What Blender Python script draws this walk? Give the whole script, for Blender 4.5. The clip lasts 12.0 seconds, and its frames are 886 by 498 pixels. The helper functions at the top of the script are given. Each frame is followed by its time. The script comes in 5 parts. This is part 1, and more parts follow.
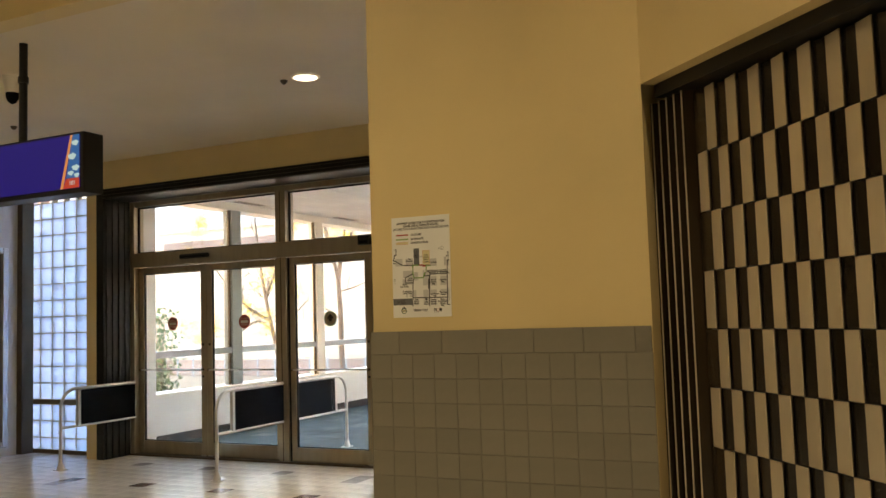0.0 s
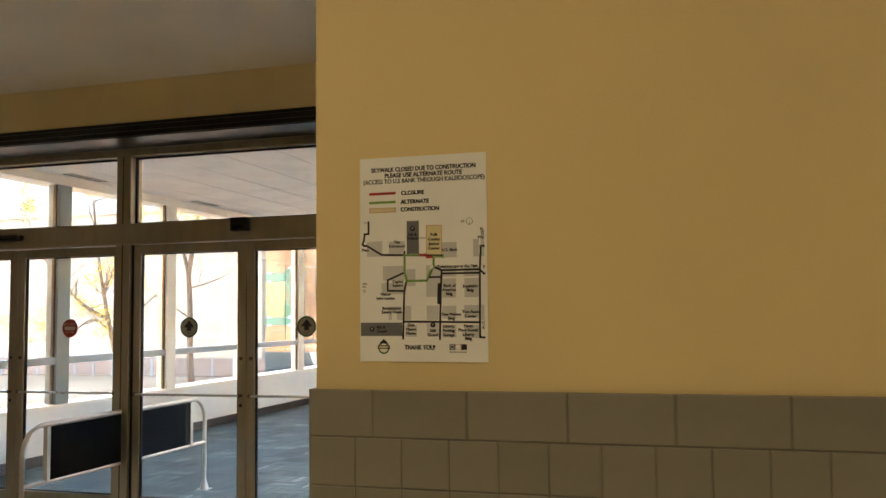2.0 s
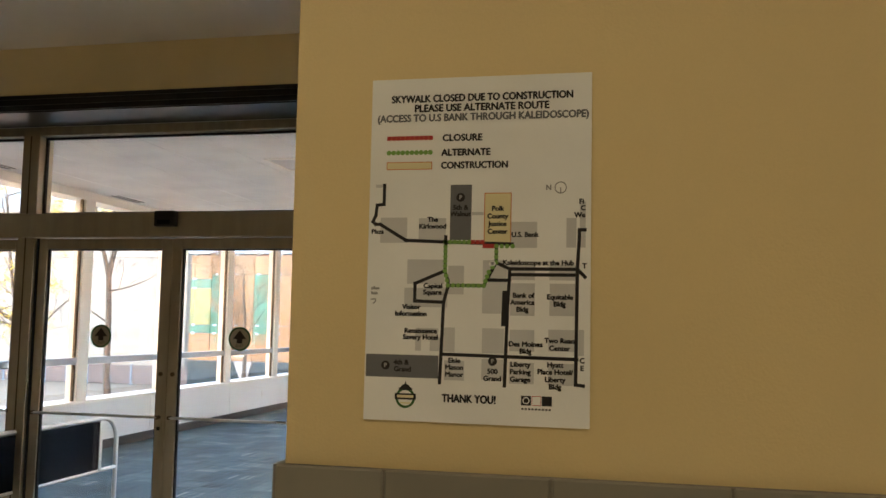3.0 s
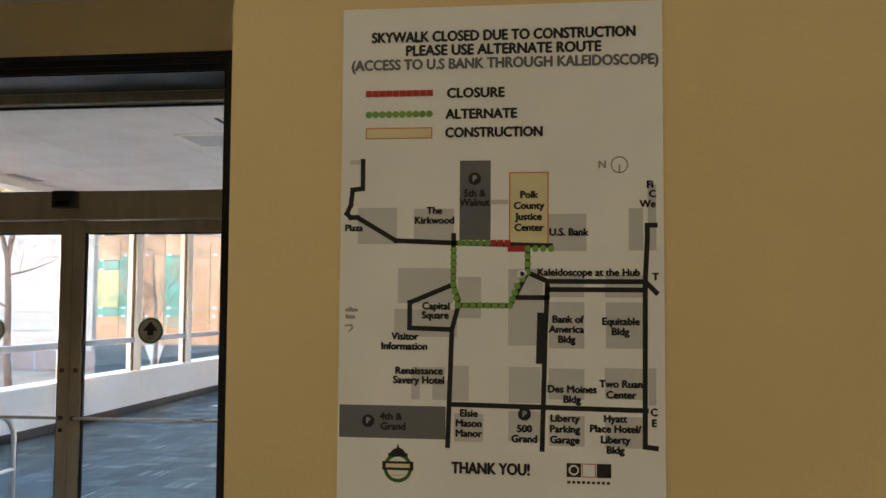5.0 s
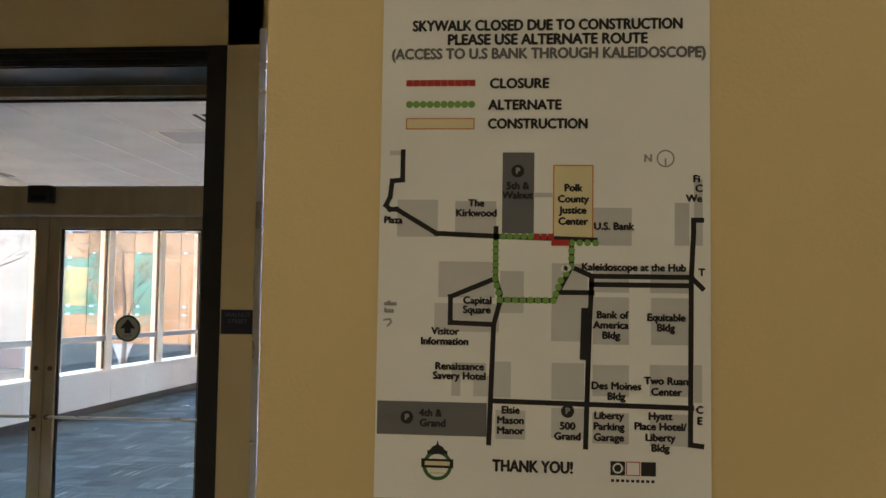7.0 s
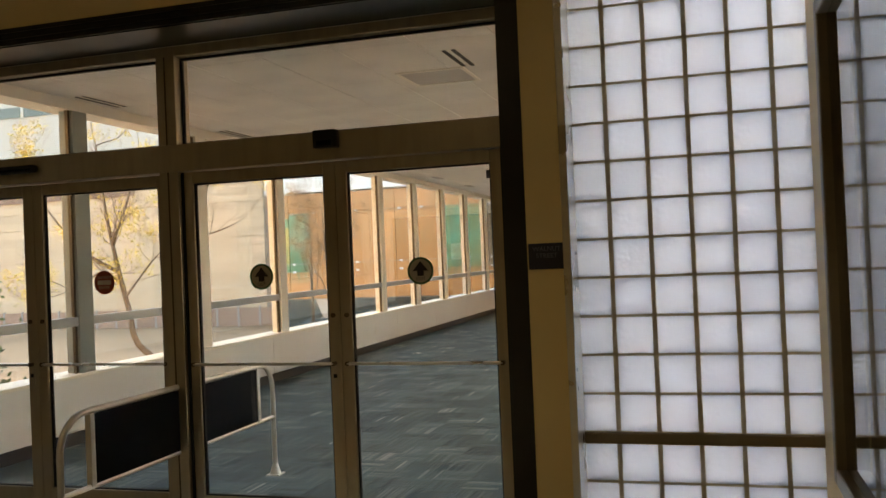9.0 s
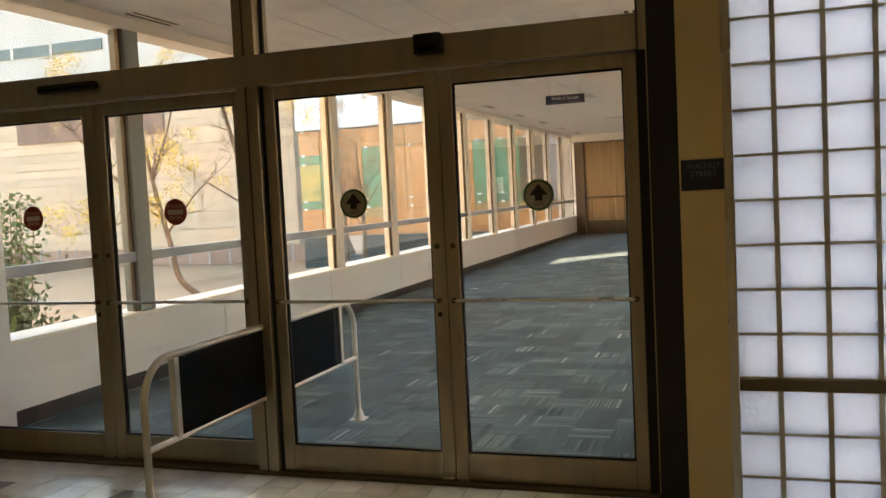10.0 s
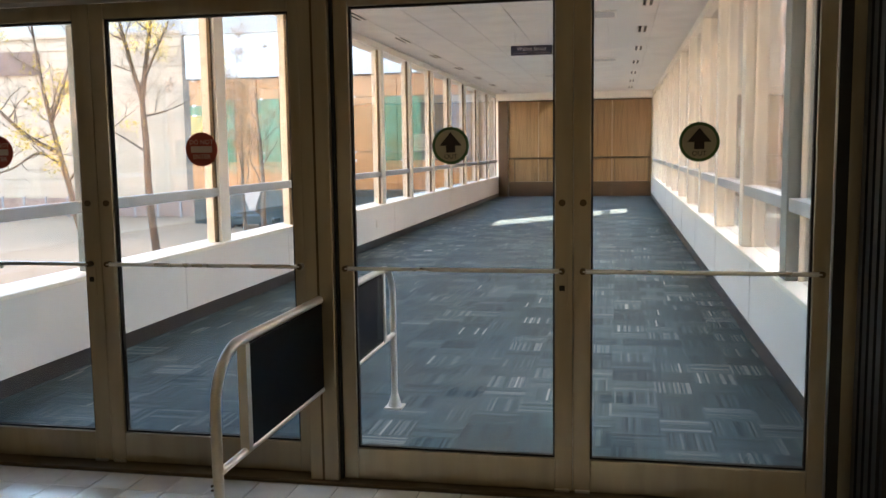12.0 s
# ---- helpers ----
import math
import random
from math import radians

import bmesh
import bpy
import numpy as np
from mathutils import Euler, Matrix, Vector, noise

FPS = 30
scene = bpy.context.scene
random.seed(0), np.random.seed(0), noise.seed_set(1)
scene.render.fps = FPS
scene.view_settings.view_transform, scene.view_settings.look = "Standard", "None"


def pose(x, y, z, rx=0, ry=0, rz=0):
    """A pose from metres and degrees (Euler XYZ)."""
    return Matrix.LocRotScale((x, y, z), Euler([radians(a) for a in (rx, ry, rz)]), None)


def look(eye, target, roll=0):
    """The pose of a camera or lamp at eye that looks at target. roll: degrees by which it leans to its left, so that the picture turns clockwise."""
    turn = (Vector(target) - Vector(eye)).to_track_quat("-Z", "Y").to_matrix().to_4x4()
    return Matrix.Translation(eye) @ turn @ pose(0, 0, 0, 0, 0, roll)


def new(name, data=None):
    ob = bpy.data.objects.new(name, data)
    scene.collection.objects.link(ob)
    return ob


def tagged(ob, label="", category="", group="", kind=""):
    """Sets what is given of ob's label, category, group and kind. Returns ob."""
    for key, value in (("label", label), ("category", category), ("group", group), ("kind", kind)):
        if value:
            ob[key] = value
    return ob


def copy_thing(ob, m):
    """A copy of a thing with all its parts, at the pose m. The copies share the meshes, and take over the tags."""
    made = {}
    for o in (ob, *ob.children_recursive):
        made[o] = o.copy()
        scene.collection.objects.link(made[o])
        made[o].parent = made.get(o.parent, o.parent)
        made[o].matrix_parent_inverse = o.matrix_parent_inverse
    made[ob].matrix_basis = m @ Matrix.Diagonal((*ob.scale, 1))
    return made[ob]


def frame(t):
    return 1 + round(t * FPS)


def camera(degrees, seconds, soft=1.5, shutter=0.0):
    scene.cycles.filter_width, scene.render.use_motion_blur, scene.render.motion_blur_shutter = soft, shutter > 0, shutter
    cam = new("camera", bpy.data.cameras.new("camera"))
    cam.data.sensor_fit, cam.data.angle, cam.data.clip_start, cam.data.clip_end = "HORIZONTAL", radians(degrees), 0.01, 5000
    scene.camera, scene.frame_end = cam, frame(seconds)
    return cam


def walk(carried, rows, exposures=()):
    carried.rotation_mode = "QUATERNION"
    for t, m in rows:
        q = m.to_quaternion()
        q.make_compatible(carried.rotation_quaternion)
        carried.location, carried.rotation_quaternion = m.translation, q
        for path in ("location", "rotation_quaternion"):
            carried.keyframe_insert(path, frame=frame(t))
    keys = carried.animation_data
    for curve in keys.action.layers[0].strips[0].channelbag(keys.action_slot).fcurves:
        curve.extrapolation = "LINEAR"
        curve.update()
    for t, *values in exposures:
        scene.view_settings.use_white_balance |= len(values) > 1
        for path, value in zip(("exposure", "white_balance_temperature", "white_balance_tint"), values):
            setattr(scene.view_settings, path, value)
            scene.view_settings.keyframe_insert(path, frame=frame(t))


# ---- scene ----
cam = camera(53.3, 12.0)
PATH = [
    (0, (0.096, 0.111, 1.43), (-0.786, 1.9, 1.585), -1.8),
    (0.5, (-0.232, 0.513, 1.431), (-1.07, 2.324, 1.563), -2.0),
    (1, (-0.535, 0.88, 1.474), (-1.331, 2.709, 1.624), -0.6),
    (1.5, (-0.863, 1.299, 1.507), (-1.501, 3.19, 1.639), -0.9),
    (2, (-1.083, 1.692, 1.533), (-1.657, 3.603, 1.68), -0.7),
    (2.5, (-1.342, 2.091, 1.555), (-1.791, 4.036, 1.677), -0.4),
    (3, (-1.465, 2.371, 1.551), (-1.886, 4.318, 1.728), 1.0),
    (3.2, (-1.498, 2.495, 1.589), (-1.903, 4.445, 1.772), 0.9),
    (4.8, (-1.61, 2.678, 1.602), (-1.854, 4.659, 1.727), 0.1),
    (5, (-1.613, 2.682, 1.602), (-1.847, 4.664, 1.732), 0.2),
    (5.5, (-1.623, 2.687, 1.603), (-1.838, 4.671, 1.735), 0.2),
    (6, (-1.627, 2.695, 1.6), (-1.828, 4.681, 1.736), 0.3),
    (6.5, (-1.637, 2.695, 1.604), (-1.815, 4.682, 1.74), 0.4),
    (6.7, (-1.654, 2.692, 1.603), (-1.812, 4.68, 1.744), 0.5),
    (8.3, (-1.992, 2.741, 1.552), (-2.403, 4.697, 1.589), 0.3),
    (8.5, (-2.136, 2.774, 1.556), (-2.595, 4.72, 1.59), -0.7),
    (8.6, (-2.218, 2.773, 1.565), (-2.703, 4.713, 1.594), -1.3),
    (9, (-2.386, 2.945, 1.527), (-2.957, 4.862, 1.545), -2.4),
    (9.5, (-2.698, 3.1, 1.497), (-3.324, 5.0, 1.474), -3.1),
    (10, (-2.995, 3.383, 1.48), (-3.631, 5.275, 1.357), -2.8),
    (10.5, (-3.295, 3.575, 1.463), (-3.897, 5.473, 1.271), -2.4),
    (11, (-3.626, 3.705, 1.454), (-4.154, 5.623, 1.25), -2.4),
    (11.5, (-3.939, 3.921, 1.453), (-4.378, 5.862, 1.256), -1.1),
    (12, (-4.227, 4.033, 1.436), (-4.614, 5.983, 1.214), -0.8),
]
EXPOSURES = [(0.0, 4.53, 7300, 10), (1.0, 4.5, 7500, 10), (2.5, 4.28, 6600, 10), (5.0, 4.1, 5850, 10), (6.7, 4.1, 5750, 10), (8.4, 3.22, 8700, 10), (9.2, 3.38, 9200, 10), (10.0, 3.5, 8600, 10), (11.0, 3.68, 7100, 10), (12.0, 3.84, 6700, 10)]
walk(cam, [(t, look(eye, target, roll)) for t, eye, target, roll in PATH], EXPOSURES)

# ---- world, sun, lamps ----
SUN_AZ, SUN_EL = radians(35), radians(25)
world = bpy.data.worlds.new("sky")
scene.world = world
world.use_nodes = True
wn = world.node_tree.nodes
sky = wn.new("ShaderNodeTexSky")
sky.sky_type, sky.sun_disc = "NISHITA", False
sky.sun_elevation, sky.sun_rotation = SUN_EL, SUN_AZ
sky.air_density, sky.dust_density = 1.0, 2.0
wn["Background"].inputs["Strength"].default_value = 0.15
world.node_tree.links.new(sky.outputs["Color"], wn["Background"].inputs["Color"])

sun_data = bpy.data.lights.new("sun", "SUN")
sun_data.energy, sun_data.angle, sun_data.color = 2.1, radians(0.5), (1.0, 0.9, 0.76)
sun = new("sun", sun_data)
sun_from = Vector((math.sin(SUN_AZ) * math.cos(SUN_EL), math.cos(SUN_AZ) * math.cos(SUN_EL), math.sin(SUN_EL)))
sun.matrix_world = look(sun_from * 50, (0, 0, 0))

WARM = (1.0, 0.85, 0.58)


def downlight_lamp(x, y, z, watts, size=0.16):
    data = bpy.data.lights.new("downlight_lamp", "SPOT")
    data.spot_size, data.spot_blend, data.shadow_soft_size, data.energy, data.color = radians(158), 0.9, size / 2, watts, WARM
    ob = new("downlight_lamp", data)
    ob.location = (x, y, z)
    return ob


# ---- plan ----
COL_L, COL_R, COL_Y = -1.897, -0.68, 3.445          # pillar with the notice
SHOP_R, SHOP_L = -1.893, -9.03                       # shop windows on both sides of the bay
BLOCK_Y, DOOR_Y = 7.19, 7.65                        # glass block wall, sliding doors
OPEN_L, OPEN_R = -7.587, -3.33                      # the doorway
CEIL, HALL = 3.28, 4.3                              # bay ceiling, hall ceiling
COR_L, COR_R, COR_END, COR_CEIL = -7.82, -3.25, 31.2, 3.1
GROUND = -4.6


# ---- mesh helpers ----
def box(bm, x0, x1, y0, y1, z0, z1):
    v = [bm.verts.new((x, y, z)) for z in (z0, z1) for x, y in ((x0, y0), (x1, y0), (x1, y1), (x0, y1))]
    for f in ((3, 2, 1, 0), (4, 5, 6, 7), (0, 1, 5, 4), (1, 2, 6, 5), (2, 3, 7, 6), (3, 0, 4, 7)):
        bm.faces.new([v[i] for i in f])
    return bm


def one_box(*a, bevel=0.0, segments=2):
    bm = box(bmesh.new(), *a)
    if bevel:
        bmesh.ops.bevel(bm, geom=bm.edges[:], offset=bevel, segments=segments, profile=0.5, affect="EDGES")
    return bm


def boxes(*rows):
    bm = bmesh.new()
    for r in rows:
        box(bm, *r)
    return bm


def prism(bm, outline, z0, z1):
    """An upright prism over a plan outline given counter-clockwise."""
    low = [bm.verts.new((x, y, z0)) for x, y in outline]
    top = [bm.verts.new((x, y, z1)) for x, y in outline]
    n = len(outline)
    bm.faces.new(low[::-1]), bm.faces.new(top)
    for i in range(n):
        bm.faces.new((low[i], low[(i + 1) % n], top[(i + 1) % n], top[i]))
    return bm


def tube(bm, points, radii, sides=12, flat=(1.0, 1.0)):
    """A tapered tube along points, closed at both ends."""
    points = [Vector(p) for p in points]
    if not isinstance(radii, (list, tuple)):
        radii = [radii] * len(points)
    rings, up = [], None
    for i, p in enumerate(points):
        d = (points[min(i + 1, len(points) - 1)] - points[max(i - 1, 0)]).normalized()
        if up is None:
            up = Vector((1, 0, 0)) if abs(d.x) < 0.9 else Vector((0, 1, 0))
        up = (up - d * up.dot(d)).normalized()
        side = d.cross(up)
        rings.append([bm.verts.new(p + radii[i] * (flat[0] * math.cos(a) * up + flat[1] * math.sin(a) * side))
                      for a in (2 * math.pi * k / sides for k in range(sides))])
    for a, b in zip(rings, rings[1:]):
        for k in range(sides):
            bm.faces.new((a[k], a[(k + 1) % sides], b[(k + 1) % sides], b[k]))
    bm.faces.new(rings[0][::-1]), bm.faces.new(rings[-1])
    return bm


def disc(bm, cx, cz, r, y0, y1, sides=36, hole=0.0):
    """A disc or ring that faces along y."""
    ang = [2 * math.pi * k / sides for k in range(sides)]
    a = [[bm.verts.new((cx + q * math.cos(t), y, cz + q * math.sin(t))) for t in ang] for y in (y0, y1) for q in ((r, hole) if hole else (r,))]
    if not hole:
        bm.faces.new(a[0]), bm.faces.new(a[1][::-1])
        for k in range(sides):
            bm.faces.new((a[0][k], a[1][k], a[1][(k + 1) % sides], a[0][(k + 1) % sides]))
    else:
        for k in range(sides):
            j = (k + 1) % sides
            bm.faces.new((a[0][k], a[0][j], a[1][j], a[1][k]))
            bm.faces.new((a[2][k], a[3][k], a[3][j], a[2][j]))
            bm.faces.new((a[0][k], a[2][k], a[2][j], a[0][j]))
            bm.faces.new((a[1][k], a[1][j], a[3][j], a[3][k]))
    return bm


def stay(ob):
    """The world matrix of an object from its own and its parents' matrices."""
    return stay(ob.parent) @ ob.matrix_parent_inverse @ ob.matrix_basis if ob.parent else ob.matrix_basis.copy()


def mesh_of(name, bm, material, smooth=False):
    me = bpy.data.meshes.new(name)
    bmesh.ops.recalc_face_normals(bm, faces=bm.faces[:])
    bm.to_mesh(me)
    bm.free()
    for m in material if isinstance(material, (list, tuple)) else [material]:
        me.materials.append(m)
    if smooth:
        me.shade_smooth()
        me.set_sharp_from_angle(angle=radians(40))
    return me


def part(name, bm, material, parent, label="", smooth=False):
    ob = new(name, mesh_of(name, bm, material, smooth))
    ob.parent = parent
    ob.matrix_parent_inverse = stay(parent).inverted()
    if label:
        tagged(ob, label)
    return ob


def thing(name, place, label, category, group=""):
    ob = new(name)
    ob.empty_display_size = 0.1
    ob.location = place
    return tagged(ob, label, category, group)


def single(name, bm, material, label, category, kind="", smooth=False, group=""):
    return tagged(new(name, mesh_of(name, bm, material, smooth)), label, category, group, kind)


def piece(name, me, parent, m):
    ob = new(name, me)
    ob.parent = parent
    ob.matrix_parent_inverse = stay(parent).inverted()
    ob.matrix_basis = m
    return ob


def letters(body, size, material, name, parent, x, y, z, bold=0.0, align="CENTER", width=0.0):
    """Flat writing that faces -y, its middle line at z, as a mesh under its thing; bold sets its strokes doubled by that shift."""
    cu = bpy.data.curves.new(name, "FONT")
    cu.body, cu.size, cu.align_x, cu.align_y, cu.resolution_u = body, size, align, "CENTER", 3
    tmp = new(name, cu)
    bpy.context.view_layer.update()
    me = bpy.data.meshes.new_from_object(tmp.evaluated_get(bpy.context.evaluated_depsgraph_get()))
    bpy.data.objects.remove(tmp)
    if width:
        xs = [v.co.x for v in me.vertices]
        k = width / max(1e-6, max(xs) - min(xs))
        for v in me.vertices:
            v.co.x *= k
    if bold:
        bm = bmesh.new()
        for n, (dx, dy) in enumerate(((-1, 0), (1, 0), (0, 0.8), (0, -0.8))):
            extra = bmesh.new()
            extra.from_mesh(me)
            bmesh.ops.translate(extra, verts=extra.verts[:], vec=(dx * bold, dy * bold, 0.00002 * n))
            spare = bpy.data.meshes.new(name)
            extra.to_mesh(spare)
            extra.free()
            bm.from_mesh(spare)
            bpy.data.meshes.remove(spare)
        bm.to_mesh(me)
        bm.free()
    me.materials.clear()
    me.materials.append(material)
    ob = new(name, me)
    ob.parent = parent
    ob.matrix_parent_inverse = stay(parent).inverted()
    ob.matrix_basis = pose(x, y, z, 90, 0, 0)
    return ob


# ---- materials ----
def material(name):
    m = bpy.data.materials.new(name)
    m.use_nodes = True
    return m, m.node_tree.nodes, m.node_tree.links, m.node_tree.nodes["Principled BSDF"]


def paint(name, color, rough=0.6, metal=0.0, var=0.08, scale=3.0, bump=0.05, fine=120.0, spread=0.0, stretch=(1, 1, 1), ior=1.45, mottle=None):
    """A surface with slow stains, fine grain, relief and, for pieces, a shade of their own."""
    m, n, l, b = material(name)
    co = n.new("ShaderNodeTexCoord")
    mp = n.new("ShaderNodeMapping")
    mp.inputs["Scale"].default_value = stretch
    l.new(co.outputs["Object"], mp.inputs["Vector"])
    slow, quick = n.new("ShaderNodeTexNoise"), n.new("ShaderNodeTexNoise")
    slow.inputs["Scale"].default_value, slow.inputs["Detail"].default_value = scale, 5
    quick.inputs["Scale"].default_value, quick.inputs["Detail"].default_value = fine, 3
    for t in (slow, quick):
        l.new(mp.outputs["Vector"], t.inputs["Vector"])
    mix = n.new("ShaderNodeMix")
    mix.data_type = "RGBA"
    dark = mottle or [c * (1 - 2 * var) for c in color]
    mix.inputs[6].default_value = (*dark, 1)
    mix.inputs[7].default_value = (*[min(1, c * (1 + var)) for c in color], 1)
    ramp = n.new("ShaderNodeMapRange")
    ramp.inputs["From Min"].default_value, ramp.inputs["From Max"].default_value = 0.25, 0.6
    l.new(slow.outputs["Fac"], ramp.inputs["Value"])
    l.new(ramp.outputs["Result"], mix.inputs[0])
    hsv = n.new("ShaderNodeHueSaturation")
    val = n.new("ShaderNodeMath")
    val.operation = "MULTIPLY_ADD"
    val.inputs[1].default_value, val.inputs[2].default_value = 0.25 * var * 4, 1 - 0.125 * var * 4
    l.new(quick.outputs["Fac"], val.inputs[0])
    last = val.outputs[0]
    if spread:
        info, more, times = n.new("ShaderNodeObjectInfo"), n.new("ShaderNodeMath"), n.new("ShaderNodeMath")
        more.operation, times.operation = "MULTIPLY_ADD", "MULTIPLY"
        more.inputs[1].default_value, more.inputs[2].default_value = 2 * spread, 1 - spread
        l.new(info.outputs["Random"], more.inputs[0])
        l.new(more.outputs[0], times.inputs[0]), l.new(last, times.inputs[1])
        last = times.outputs[0]
    l.new(last, hsv.inputs["Value"])
    l.new(mix.outputs[2], hsv.inputs["Color"])
    l.new(hsv.outputs["Color"], b.inputs["Base Color"])
    ro = n.new("ShaderNodeMapRange")
    ro.inputs["To Min"].default_value, ro.inputs["To Max"].default_value = max(0.02, rough - 0.08), min(1, rough + 0.1)
    l.new(slow.outputs["Fac"], ro.inputs["Value"])
    l.new(ro.outputs["Result"], b.inputs["Roughness"])
    b.inputs["Metallic"].default_value, b.inputs["IOR"].default_value = metal, ior
    if bump:
        bp = n.new("ShaderNodeBump")
        bp.inputs["Strength"].default_value, bp.inputs["Distance"].default_value = bump, 0.004
        l.new(quick.outputs["Fac"], bp.inputs["Height"])
        l.new(bp.outputs["Normal"], b.inputs["Normal"])
    return m


def schlick(n, l, base=0.04):
    """Gloss that grows towards grazing angles, alike on both sides of a pane."""
    lw, pw, ma = n.new("ShaderNodeLayerWeight"), n.new("ShaderNodeMath"), n.new("ShaderNodeMath")
    pw.operation, ma.operation = "POWER", "MULTIPLY_ADD"
    lw.inputs["Blend"].default_value = 0.5
    pw.inputs[1].default_value, ma.inputs[1].default_value, ma.inputs[2].default_value = 5.0, 1 - base, base
    l.new(lw.outputs["Facing"], pw.inputs[0]), l.new(pw.outputs[0], ma.inputs[0])
    return ma.outputs[0]


def glass(name, tint=(0.972, 0.985, 0.98), rough=0.0):
    """Clear pane: see-through, with gloss by Fresnel."""
    m, n, l, b = material(name)
    n.remove(b)
    tr, gl, mx = n.new("ShaderNodeBsdfTransparent"), n.new("ShaderNodeBsdfGlossy"), n.new("ShaderNodeMixShader")
    tr.inputs["Color"].default_value = (*tint, 1)
    gl.inputs["Roughness"].default_value = rough
    l.new(schlick(n, l), mx.inputs[0]), l.new(tr.outputs[0], mx.inputs[1]), l.new(gl.outputs[0], mx.inputs[2])
    l.new(mx.outputs[0], n["Material Output"].inputs["Surface"])
    return m


def glow(name, color, strength):
    m, n, l, b = material(name)
    b.inputs["Base Color"].default_value = (*[0.15 * c for c in color], 1)
    b.inputs["Emission Color"].default_value = (*color, 1)
    b.inputs["Emission Strength"].default_value = strength
    return m


def block_glass():
    """Pressed glass block: milky, wavy, lets the daylight behind it through."""
    m, n, l, b = material("glass_block")
    n.remove(b)
    t, g, s = (n.new("ShaderNodeBsdf" + k) for k in ("Translucent", "Glossy", "Glass"))
    t.inputs["Color"].default_value = (0.61, 0.72, 0.885, 1)
    g.inputs["Roughness"].default_value = 0.12
    s.inputs["Color"].default_value, s.inputs["Roughness"].default_value, s.inputs["IOR"].default_value = (0.95, 0.97, 1, 1), 0.35, 1.12
    a, c = n.new("ShaderNodeMixShader"), n.new("ShaderNodeMixShader")
    a.inputs[0].default_value = 0.12
    l.new(t.outputs[0], a.inputs[1]), l.new(s.outputs[0], a.inputs[2])
    l.new(schlick(n, l), c.inputs[0]), l.new(a.outputs[0], c.inputs[1]), l.new(g.outputs[0], c.inputs[2])
    co, wv, bp = n.new("ShaderNodeTexCoord"), n.new("ShaderNodeTexNoise"), n.new("ShaderNodeBump")
    wv.inputs["Scale"].default_value, wv.inputs["Detail"].default_value = 14, 2
    bp.inputs["Strength"].default_value, bp.inputs["Distance"].default_value = 0.5, 0.01
    l.new(co.outputs["Object"], wv.inputs["Vector"]), l.new(wv.outputs["Fac"], bp.inputs["Height"])
    for k in (t, g, s):
        l.new(bp.outputs["Normal"], k.inputs["Normal"])
    l.new(c.outputs[0], n["Material Output"].inputs["Surface"])
    return m


